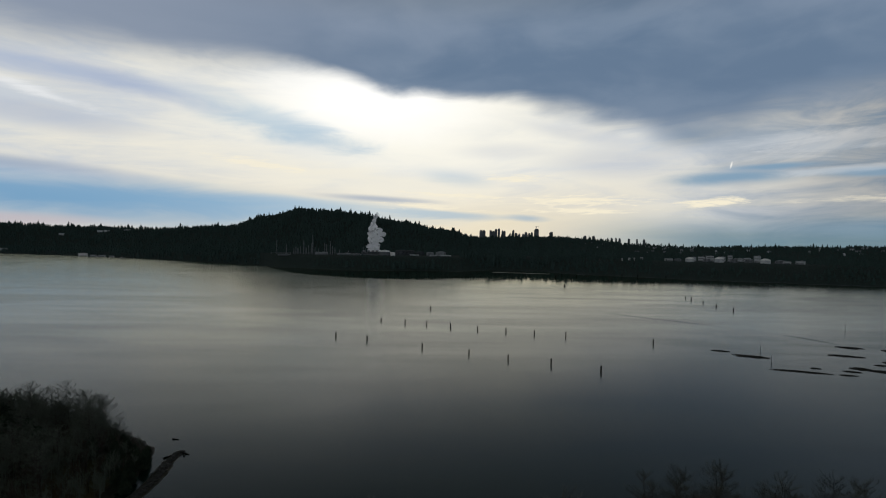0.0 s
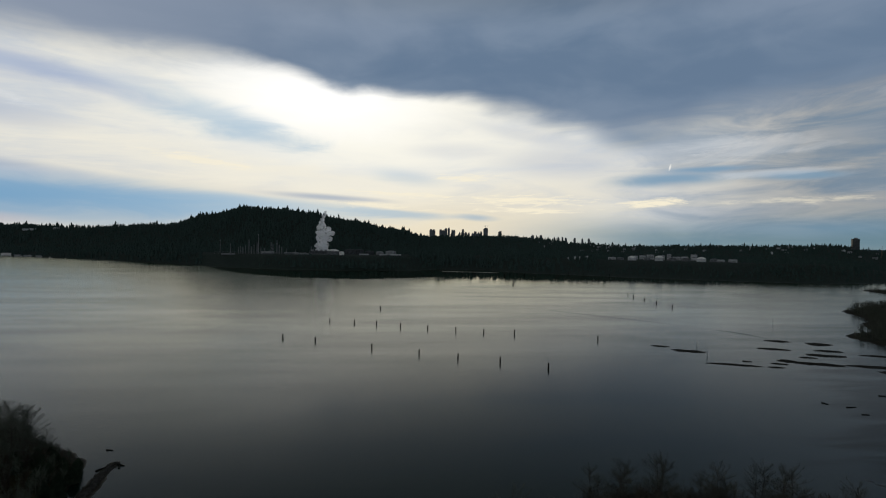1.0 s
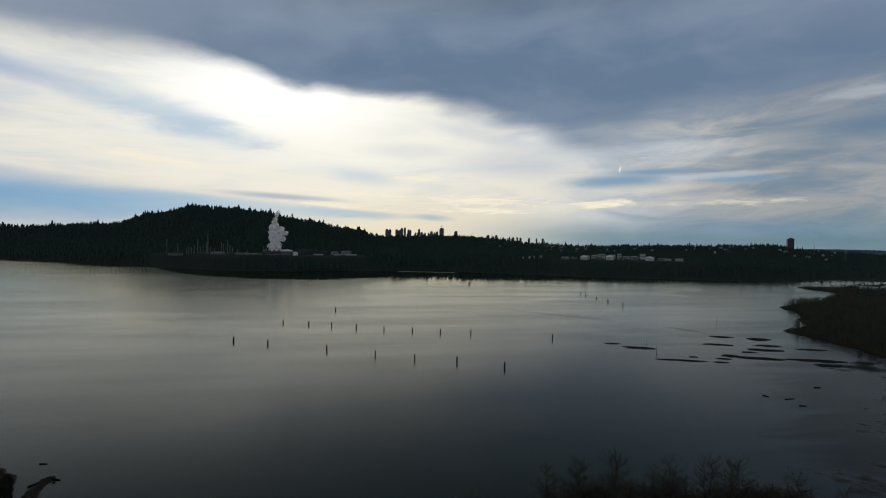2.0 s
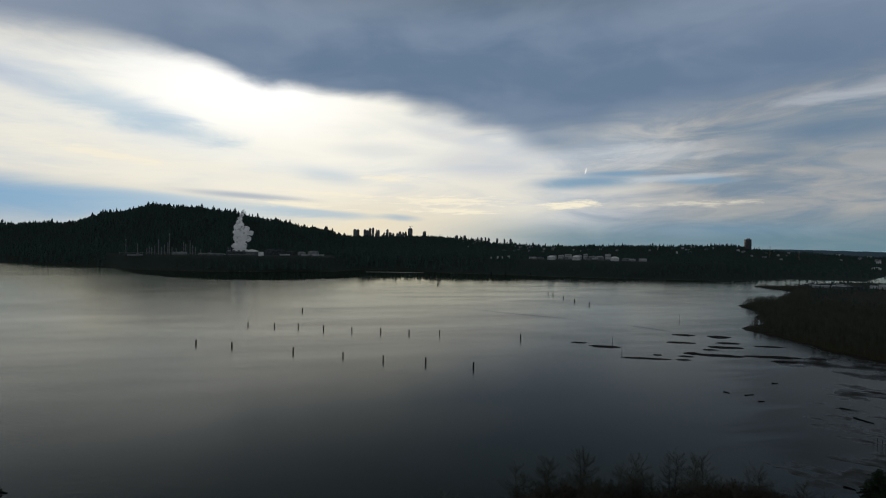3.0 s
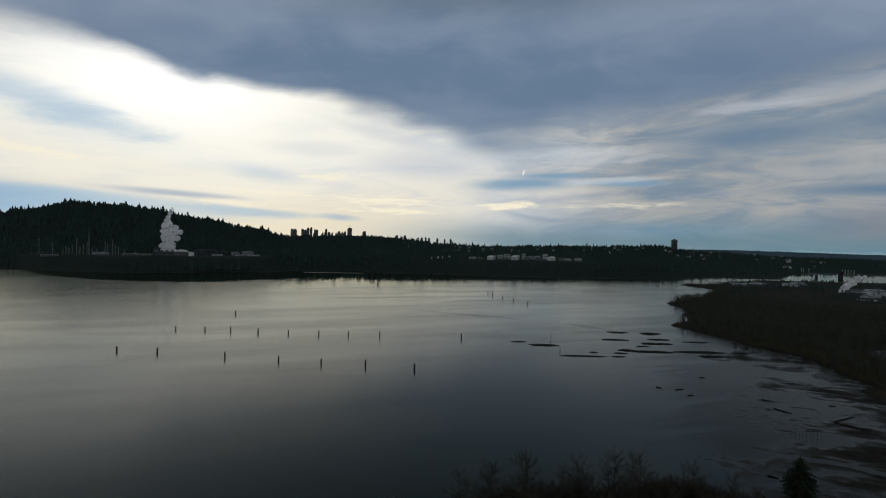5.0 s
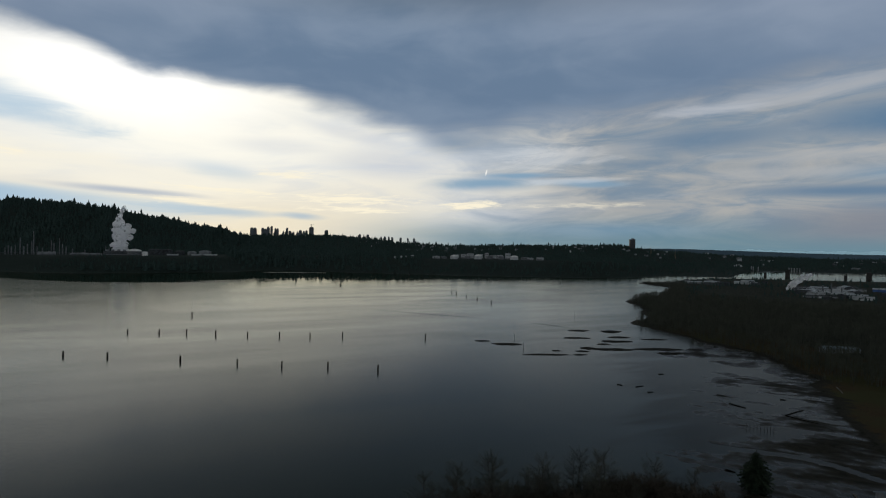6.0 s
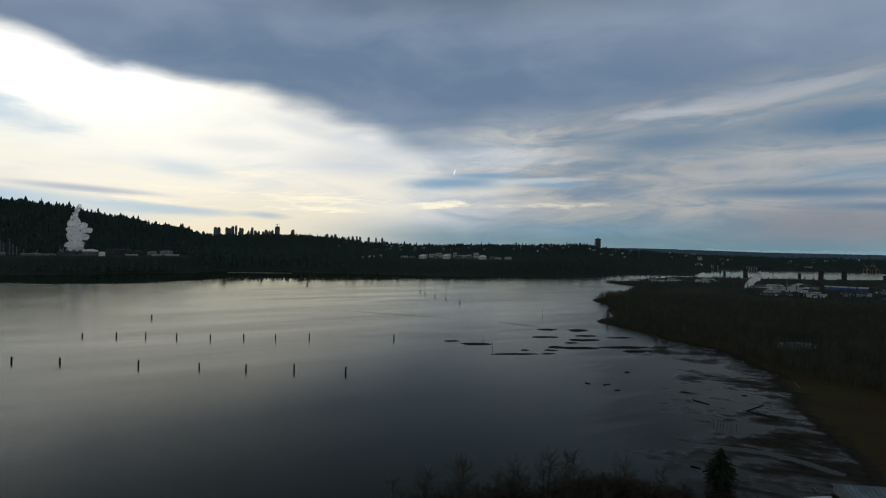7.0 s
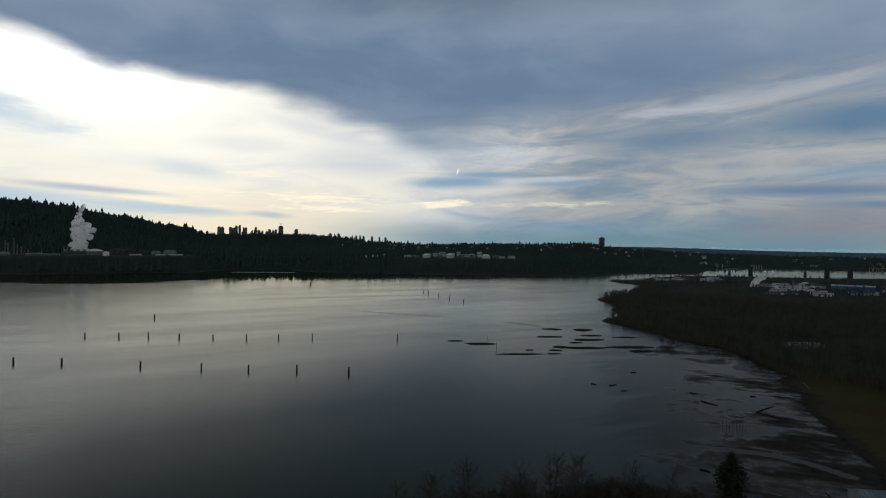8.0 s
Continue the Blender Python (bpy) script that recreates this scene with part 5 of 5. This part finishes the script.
# cooling tower under the steam
x, y = polar(-7.6, 1870)
cool = thing("cooling_tower", None, None, pose(x, y, float(height(x, y)) - 0.5, 0, 0, 7.6), "long grey cooling tower with louvred sides and fan stacks", "cooling tower")
part("basin", box(64, 20, 2.5, 0, 0, -1), CONCRETE, cool)
part("housing", box(62, 17, 10, 0, 0, 1.5, 0.2), DARK_ROOF, cool)
for k in range(6):
    part("louvre", box(62.6, 18.4, 0.5, 0, 0, 2.2 + 1.5 * k), GREY_STEEL, cool)
for k in range(4):
    part("fan_stack", lathe([(4.6, 11.4), (4.0, 13.5), (4.5, 16)], 14, x=-22 + 15 * k), CONCRETE, cool)
column(-8.35, 1872, 27, 0.9, "short dark steel stack beside the cooling tower", 1)
column(-8.1, 1865, 22, 0.8, "short dark steel stack beside the cooling tower", 1)


def plume(name, base, puffs, seed, label, voxel):
    """A billowing column of steam: lumpy puffs (middle x, height, radius) fused into one skin."""
    rng = random.Random(seed)
    bm = bmesh.new()
    for cx, cz, r in puffs:
        for k in range(11):
            off = Vector((rng.gauss(0, 0.36), rng.gauss(0, 0.36), rng.gauss(0, 0.3))) * r if k else Vector()
            q = r * (rng.uniform(0.28, 0.52) if k else 0.78)
            ball = bmesh.ops.create_icosphere(bm, subdivisions=2, radius=q, matrix=Matrix.Translation(Vector((cx, 0, cz)) + off))["verts"]
            mid = Vector((cx, 0, cz)) + off
            for v in ball:
                d = v.co - mid
                v.co += d * (0.30 * (0.3 - abs(noise.noise(v.co / (0.55 * r)))) + 0.22 * noise.noise(v.co / (0.22 * r)) + 0.12 * noise.noise(v.co / (0.1 * r)))
    ob = thing(name, bm, STEAM, base, label, "steam")
    fuse = ob.modifiers.new("fuse", "REMESH")
    fuse.mode, fuse.voxel_size, fuse.use_smooth_shade = "VOXEL", voxel, True
    return ob


x, y = polar(-7.25, 1885)
COLUMN = [(-6.8, 4, 13.8), (8.5, 5, 13.8), (-8.5, 20, 14.7), (8.5, 22, 14.7), (0, 30, 18.4), (-7.6, 42, 16.6), (8.5, 46, 18.4), (-5.1, 58, 18.4), (10.2, 62, 17.5), (17, 74, 12.9), (-6.8, 76, 16.6), (1.7, 87, 12.9), (-2.5, 97, 9.2), (0, 107, 8.3), (4.2, 119, 7.4), (9.3, 130, 7.4)]
plume("steam_plume", pose(x, y, float(height(x, y)) + 10, 0, 0, 7.3), COLUMN, 5, "tall white steam plume rising from the cooling tower", 1.1)

GROUP = "refinery storage tanks"
# widest tank: shade greys its shell, skylight whitens its dome, both as colour
for az, dist, dia, h, m, lab in ((-6.12, 1850, 40, 12, GREY_STEEL, "wide storage tank, shell greyed as if shaded, domed roof whitened as skylit"), (-5.28, 1740, 15, 11, WHITE_PAINT, "small white storage tank with a domed roof"),
                                 (-4.4, 1900, 40, 15, DARK_ROOF, "broad dark grey storage tank"), (-3.5, 1915, 34, 15, DARK_ROOF, "broad dark grey storage tank"),
                                 (-1.35, 1890, 26, 10, CONCRETE, "pale grey storage tank"), (-0.2, 1890, 36, 12, CONCRETE, "pale grey storage tank"), (-2.4, 1890, 30, 11, DARK_ROOF, "broad dark grey storage tank")):
    x, y = polar(az, dist)
    tank(x, y, dia, h, m, lab, GROUP, 0.16 if dia == 40 and "domed" in lab else 0.10, WHITE_PAINT if "domed" in lab else None)
for az, dist, sx in ((-3.0, 1800, 30), (-1.0, 1790, 24), (0.3, 1800, 36)):
    x, y = polar(az, dist)
    gabled("site_shed", x, y, -az, sx, 10, 3, 1.4, CONCRETE, CREAM_PAINT, "low pale shed with a metal roof", "shed", "sheds beside the refinery")

# tank farm and depot on the far shore
GROUP = "white depot tanks"
# sky-lit domes white, shaded shells grey: light put into the tank colours
for az, dist, dia, h in ((24.49, 1725, 24, 9.0), (26.99, 1730, 24, 10.5), (30.75, 1725, 25, 9.0)):
    x, y = polar(az, dist)
    tank(x, y, dia, h, CREAM_PAINT, "storage tank with shade painted grey on its shell and a bright domed roof", GROUP, 0.20, WHITE_PAINT)
for az, dist, dia, h in ((25.9, 1760, 18, 9), (28.2, 1765, 20, 10), (29.4, 1770, 20, 10), (31.9, 1770, 26, 8), (23.4, 1765, 20, 7)):
    x, y = polar(az, dist)
    tank(x, y, dia, h, GREY_STEEL, "grey storage tank among the depot tanks", "grey depot tanks", 0.06)
rng = random.Random(31)
for az, sx, h in ((24.7, 24, 11), (25.5, 22, 14), (26.2, 26, 17), (27.2, 24, 15), (27.9, 16, 17), (28.6, 28, 12), (29.3, 24, 12), (30.1, 22, 14), (33.4, 26, 9), (32.4, 22, 7), (19.2, 24, 8), (20.1, 14, 10), (18.5, 18, 7), (22.6, 26, 8)):
    x, y = polar(az, 1880 + rng.uniform(-20, 20) if 24 < az < 31 else 1760)
    flat_block("depot_building", x, y, -az + rng.uniform(-15, 15), sx * 0.8, 14, h * (rng.uniform(0.9, 1.4) if 24 < az < 31 else 1.0), CREAM_PAINT, "pale flat-roofed depot building behind the tanks", "building", "depot buildings", max(1, int(h / 5)))

# slab tower on the ridge
x, y = polar(42.5, 2990)
foot = 75 + 2990 * math.tan(radians(0.30)) - 10
slab = thing("apartment_tower", None, None, pose(x, y, foot, 0, 0, -42.5 + 20), "solitary dark apartment tower on the wooded ridge", "tower")
top = 75 + 2990 * math.tan(radians(1.07)) - foot
part("core", box(27, 15, top - 3, 0, 0, 0, 0.3), DARK_ROOF, slab)
for k in range(int((top - 6) / 3.1)):
    part("balcony", box(29, 17.2, 0.5, 0, 0, 4 + 3.1 * k), DARK_ROOF, slab)
    part("window_band", box(27.2, 15.2, 1.5, 0, 0, 5.2 + 3.1 * k), GLASS_DARK, slab)
part("penthouse", box(12, 9, 5, 2, 0, top - 3.2, 0.2), CONCRETE, slab)
for az in (44.25, 46.45):
    lattice_mast(az, 3050, 52, 3.0, ORANGE_STEEL, "power_pylon", "slim lattice pylon on the far ridge", "pylon", "pylons on the ridge")

# houses among the trees
rng = random.Random(13)
for k in range(80):
    az = rng.uniform(14, 46)
    dist = rng.uniform(0.60, 0.97) * (float(follow(CREST, az)) - float(follow(FAR_SHORE, az))) + float(follow(FAR_SHORE, az))
    x, y = polar(az, dist)
    gabled("house", x, y, rng.choice((0, 90)) - az + rng.uniform(-20, 20), rng.uniform(11, 18), rng.uniform(8, 12), rng.uniform(6, 9), rng.uniform(2, 3.5), rng.choice((CREAM_PAINT, CONCRETE, CONCRETE, CONCRETE)),
           DARK_ROOF, "small gabled house among dark trees", "house", "houses on the far slope")
for az, dist in ((-39.0, 3600), (-35.1, 4000), (-32.3, 3950), (-31.8, 3900), (-30.2, 3800)):
    x, y = polar(az, dist)
    gabled("house", x, y, -az, 30, 14, 9, 3, CREAM_PAINT, PALE_ROOF, "pale house on the far wooded slope", "house", "houses on the eastern slope")

# little wharf on the far left shore
for az, dist, sx, h, m in ((-33.55, 2960, 34, 12, WHITE_PAINT), (-32.8, 2900, 24, 6, CREAM_PAINT), (-32.1, 2870, 30, 5, CREAM_PAINT), (-31.4, 2790, 18, 5, CREAM_PAINT)):
    x, y = polar(az, dist - 60)
    flat_block("wharf_shed", x, y, -az, sx, 12, h + 1.5, m, "pale shed on a small wharf", "shed", "wharf sheds", 1, 1.0 - float(height(x, y)))


def make_boat(x, y, turn, L, label):
    root = thing("moored_boat", None, None, pose(x, y, 0, 0, 0, turn), label, "boat", "boats at the wharf")
    bm = bmesh.new()
    rings = []
    for u, w in ((-0.5, 0.7), (-0.2, 1.0), (0.2, 0.9), (0.4, 0.5), (0.52, 0.05)):
        rings.append([bm.verts.new((u * L, s * w * L * 0.15 * k, z)) for s, k, z in ((-1, 1, 1.6 + u), (-1, 0.7, -0.3), (1, 0.7, -0.3), (1, 1, 1.6 + u))])
    for a, b in zip(rings, rings[1:]):
        for i in range(4):
            bm.faces.new((a[i], a[(i + 1) % 4], b[(i + 1) % 4], b[i]))
    bm.faces.new(rings[0]), bm.faces.new(rings[-1][::-1])
    part("hull", bm, GREY_STEEL, root)
    part("cabin", box(L * 0.3, L * 0.2, 2.6, -L * 0.1, 0, 1.2, 0.15), WHITE_PAINT, root)
    part("mast", tube([(0, 0, 1), (0, 0, 7)], (0.12, 0.07), 5), GREY_STEEL, root)


for az, dist, L in ((-32.5, 2760, 18), (-31.9, 2735, 14), (-31.2, 2700, 16), (-30.6, 2640, 12), (-33.2, 2800, 14)):
    x, y = polar(az, dist)
    make_boat(x, y, 60 + 40 * math.sin(az * 7), L, "small grey workboat moored off the wharf")

# low breakwater and dolphins off the far shore


def rubble(points, wide, high, seed, pitch=3.0):
    bm = bmesh.new()
    rng = random.Random(seed)
    for (ax, ay), (bx, by) in zip(points, points[1:]):
        n = int(math.hypot(bx - ax, by - ay) / pitch)
        for k in range(n):
            u = (k + rng.random()) / n
            r = rng.uniform(0.3, 1.0) * wide
            m = pose(ax + (bx - ax) * u + rng.gauss(0, wide), ay + (by - ay) * u + rng.gauss(0, wide), rng.uniform(-0.4, high), rng.uniform(0, 40), rng.uniform(0, 40), rng.uniform(0, 360))
            made = bmesh.ops.create_icosphere(bm, subdivisions=1, radius=1.0, matrix=m @ Matrix.Diagonal((r, r * rng.uniform(0.6, 1.1), r * 0.6, 1)))
            for v in made["verts"]:
                v.co += Vector((rng.uniform(-1, 1), rng.uniform(-1, 1), rng.uniform(-1, 1))) * r * 0.15
    return bm


thing("rock_spit", rubble([(-92, 193), (-91.8, 183), (-90, 174), (-89, 166), (-89, 154)], 0.75, 0.25, 5, 0.07), WET_ROCK, None, "narrow spit of dark wet rocks off the wooded point", "rocks", kind="stuff")
thing("breakwater", rubble([polar(5.0, 1585), polar(7.0, 1575), polar(9.5, 1570)], 1.5, 0.8, 3), ROCK, None, "low dark rubble breakwater off the far shore", "breakwater", kind="stuff")
for px, py in ((269, 1290), (332, 1345), (463, 1400), (500, 1390), (560, 1360), (300, 1370)):
    dol = thing("dolphin", None, None, pose(px, py, 0), "cluster of dark timber mooring piles", "mooring dolphin", "mooring dolphins by the far shore")
    for k in range(3):
        a = math.tau * k / 3
        part("pile", tube([(1.2 * math.cos(a), 1.2 * math.sin(a), -2), (0.4 * math.cos(a), 0.4 * math.sin(a), 6.5)], (0.4, 0.36), 7), TARRED, dol)

# ---- industrial yard, bridge, far right ----


rng = random.Random(51)
for k in range(110):
    az = rng.choice((rng.uniform(47.3, 54), rng.uniform(56.0, 62), rng.uniform(57, 61), rng.uniform(62, 69)))
    dist = rng.uniform(1270, 1420) if az < 54 else rng.uniform(1010, 1330)
    x, y = polar(az, dist)
    if float(height(x, y)) < 1.0 or abs(az - 62.9) < 1.6 and dist > 1200:
        continue
    gabled("warehouse", x, y, -az + rng.choice((0, 90)) + rng.uniform(-20, 20), rng.uniform(9, 30), rng.uniform(6, 13), rng.uniform(2.8, 6.5), rng.uniform(0.8, 2.0), rng.choice((CREAM_PAINT, CONCRETE, CONCRETE, DARK_ROOF, DARK_ROOF)),
           rng.choice((PALE_ROOF, DARK_ROOF, DARK_ROOF, CREAM_PAINT)), "low warehouse with a metal roof in the industrial yard", "warehouse", "warehouses in the yard")
x, y = polar(62.9, 1290)
gabled("blue_warehouse", x, y, -64, 66, 18, 5.0, 1.8, BLUE_CLAD, PALE_ROOF, "long blue warehouse with a pale roof", "warehouse")
for az, dist, dia, h in ((58.4, 1120, 12, 10), (58.9, 1095, 10, 12), (57.9, 1085, 12, 7), (59.2, 1130, 9, 14), (52.2, 1350, 14, 8)):
    x, y = polar(az, dist)
    tank(x, y, dia, h, CREAM_PAINT, "small pale tank in the industrial yard", "tanks in the yard", 0.12)
for az, dist, h in ((58.0, 1100, 18), (58.6, 1105, 22), (59.3, 1080, 16)):
    column(az, dist, h, 0.9, "slim grey silo tower in the industrial yard", 2)
x, y = polar(55.55, 1200)
plume("steam_cloud", pose(x, y, 4, 0, 0, -55.5), [(0, 2, 5), (2, 7, 6), (6, 12, 7), (11, 16, 7), (16, 20, 6.5), (22, 24, 6), (28, 27, 5), (33, 30, 4)], 9, "low white steam cloud drifting over the yard", 0.8)
x, y = polar(51.8, 2640)
tank(x, y, 34, 4, CREAM_PAINT, "pale domed storage building on the far shore", "far shore silos", 0.22)
rng = random.Random(77)
for k in range(26):
    x, y = polar(rng.uniform(49, 69), rng.uniform(2600, 4300))
    flat_block("far_building", x, y, rng.uniform(0, 180), rng.uniform(10, 30), rng.uniform(10, 16), rng.uniform(8, 14), rng.choice((CONCRETE, CONCRETE, DARK_ROOF, CREAM_PAINT)), "small pale building among trees on the far plain", "building", "buildings on the far plain")
for k, az in enumerate((52.85, 53.0, 53.4, 55.75, 55.95, 56.15, 56.35, 56.55)):
    x, y = polar(az, 2420)
    silo = thing("silo", None, None, pose(x, y, float(height(x, y))), "pale concrete silo on the far shore", "silo", "silos on the far shore")
    part("barrel", lathe([(2.0, -2), (2.0, 12), (1.8, 12.6)], 12), CONCRETE, silo)
    part("head_house", box(3, 3, 2.5, 0, 0, 12.4, 0.2), CONCRETE, silo)

yr = np.random.RandomState(6)
ya, yd = yr.uniform(47, 69, 1100), yr.uniform(860, 1700, 1100)
yx, yy = yd * np.sin(np.radians(ya)), yd * np.cos(np.radians(ya))
yk = (height(yx, yy) > 1.2) & (value_noise(yx / 70, yy / 70) > 0.02)
yx, yy = yx[yk], yy[yk]
yt = yr.uniform(4, 9, len(yx))
scatter("yard_trees", CONIFERS, np.stack((yx, yy, height(yx, yy) - 0.3, yt * 1.6, yt, yr.uniform(0, 6.28, len(yx)), yr.randint(0, 6, len(yx))), -1), NEEDLES, "dark trees between the yard buildings", "trees")

# bridge across the narrows
BA, BB = Vector((*polar(53.2, 1900), 0)), Vector((*polar(69.0, 1960), 0))
span = (BB - BA).length
turn = math.degrees(math.atan2(BB.y - BA.y, BB.x - BA.x))
bridge = thing("rail_bridge", None, None, pose(*((BA + BB) / 2), 0, 0, turn), "long low dark steel truss bridge on stout piers", "bridge")
part("deck", box(span, 7, 0.9, 0, 0, 11.6), GREY_STEEL, bridge)
part("top_chord", box(span, 0.7, 0.6, 0, 3.2, 15.8), GREY_STEEL, bridge)
n = int(span / 12)
for k in range(n):
    x0, x1 = -span / 2 + span * k / n, -span / 2 + span * (k + 1) / n
    part("brace", tube([(x0, 3.2, 12.2 if k % 2 else 16.0), (x1, 3.2, 16.0 if k % 2 else 12.2)], (0.22, 0.22), 4), GREY_STEEL, bridge)
for az in (53.9, 55.6, 57.0, 59.75, 61.3, 62.9, 65.6, 68.0):
    d = Vector((math.sin(radians(az)), math.cos(radians(az)), 0))
    e = (BB - BA).normalized()
    k = (BA.x * d.y - BA.y * d.x) / (e.y * d.x - e.x * d.y)
    big = az in (61.3, 55.6, 62.9)
    pier = part("pier", box(12 if big else 7, 11, 14, k - span / 2, 0, -2.4, 0.4), WET_ROCK, bridge)
    if big:
        part("tower_block", box(11, 8, 10.5, k - span / 2, 0, 11.6, 0.3), WET_ROCK, pier)
for az in (64.5, 65.1):
    x, y = polar(az, 2480)
    crane = thing("gantry_crane", None, None, pose(x, y, float(height(x, y)), 0, 0, -30), "distant faded orange gantry crane with raised boom", "crane", "gantry cranes on the far shore")
    for sx in (-7, 7):
        for sy in (-8, 8):
            part("leg", box(1.0, 1.0, 15, sx, sy, -1), ORANGE_STEEL, crane)
    part("portal_beam", box(15, 17, 1.2, 0, 0, 14), ORANGE_STEEL, crane)
    part("boom", tube([(0, -6, 15), (0, 6, 26), (0, 18, 38)], (0.6, 0.5, 0.4), 5), ORANGE_STEEL, crane)
    part("mast", tube([(0, -6, 15), (0, -3, 27)], (0.5, 0.4), 5), ORANGE_STEEL, crane)

# shed in the wood, hut and dinghy by the near shore
gabled("long_shed", 424, 258, -32, 24, 7, 3.0, 1.6, CONCRETE, BLUE_ROOF, "long low shed with a pale bluish metal roof among bare trees", "shed")
hut = gabled("hut", 193, 102, -35, 15, 9, 2.6, 1.8, CONCRETE, BLUE_ROOF, "hut with a pale ribbed metal roof behind the marsh", "hut", "", 3)
for k in range(12):
    for s in (-1, 1):
        part("rib", tube([(-7.4 + 1.35 * k, s * 4.9, 2.8), (-7.4 + 1.35 * k, 0, 4.8)], (0.06, 0.06), 4), GREY_STEEL, hut)
gabled("hut", 175, 106, -20, 6, 4, 2.0, 1.0, CREAM_PAINT, PALE_ROOF, "small hut with a pale metal roof behind the marsh", "hut", "", 1)

# pale skiff drawn up among the bare trees
skiff = thing("skiff", None, None, pose(84.5, 153.3, float(height(84.5, 153.3)) + 0.25, 0, 0, 20), "small white skiff drawn up on the bank", "boat")
hull = bmesh.new()
rings = [[hull.verts.new((u * 4.6, k * w, z)) for k, z in ((-0.9, 0.75), (-0.6, 0.1), (0, -0.1), (0.6, 0.1), (0.9, 0.75), (0.8, 0.7), (0, 0.12), (-0.8, 0.7))] for u, w in ((-0.5, 0.75), (-0.2, 0.95), (0.15, 0.9), (0.38, 0.5), (0.5, 0.06))]
for a, b in zip(rings, rings[1:]):
    for i in range(8):
        hull.faces.new((a[i], a[(i + 1) % 8], b[(i + 1) % 8], b[i]))
hull.faces.new(rings[0]), hull.faces.new(rings[-1][::-1])
part("hull", hull, WHITE_PAINT, skiff)
for u in (-1.2, 0.4):
    part("thwart", box(0.3, 1.35, 0.06, u, 0, 0.45), DRIFT, skiff)

# hazy plain, then a snowy range beyond it, both self-glowing for the haze
rng = random.Random(2)
bm = bmesh.new()
prev = None
for k in range(90):
    az = 46 + 26 * k / 89
    el = 0.0 + 0.22 * abs(noise.noise((az * 0.55, 1.3, 0))) + 0.16 * abs(noise.noise((az * 2.1, 4.0, 0)))
    x, y = polar(az, 4880)
    pair = (bm.verts.new((x, y, 20)), bm.verts.new((x * 0.997, y * 0.997, 75 + 4880 * math.tan(radians(el * 0.7)))), bm.verts.new((x, y, 75 + 4880 * math.tan(radians(el)))))
    if prev:
        bm.faces.new((prev[0], pair[0], pair[1], prev[1]))
        bm.faces.new((prev[1], pair[1], pair[2], prev[2]))
    prev = pair
FAR_BLUE = material("far_hazy_mountains", (0.16, 0.24, 0.29), (0.30, 0.38, 0.42), 0.004, 1.0, bump=0.0, spec=0.0)
haze = FAR_BLUE.node_tree.nodes["Principled BSDF"]
haze.inputs["Emission Color"].default_value, haze.inputs["Emission Strength"].default_value = (*srgb(104, 132, 144), 1), 1.0
thing("backdrop", bm, FAR_BLUE, None, "faint blue mountain range on the horizon", "mountains", kind="structure")
bm = bmesh.new()
prev = None
for k in range(300):
    az = 42.5 + 30 * k / 299
    el = float(np.interp(az, (42, 46, 48, 52.6, 57.3, 66, 72), (0.1, 0.12, 0.10, 0.0, -0.12, -0.19, -0.2))) + 0.03 * noise.noise((az * 1.3, 7.0, 0)) + 0.035 * noise.noise((az * 9, 2.0, 0))
    x, y = polar(az, 4800)
    pair = (bm.verts.new((x, y, 10)), bm.verts.new((x, y, 75 + 4800 * math.tan(radians(el)))))
    if prev:
        bm.faces.new((prev[0], pair[0], pair[1], prev[1]))
    prev = pair
FAR_PLAIN = material("far_hazy_plain", (0.03, 0.04, 0.05), (0.05, 0.06, 0.07), 0.01, 1.0, bump=0.0, spec=0.0)
haze = FAR_PLAIN.node_tree.nodes["Principled BSDF"]
haze.inputs["Emission Color"].default_value, haze.inputs["Emission Strength"].default_value = (*srgb(24, 35, 42), 1), 1.0
thing("backdrop", bm, FAR_PLAIN, None, "hazy blue wooded plain below the far mountains", "plain", kind="structure")
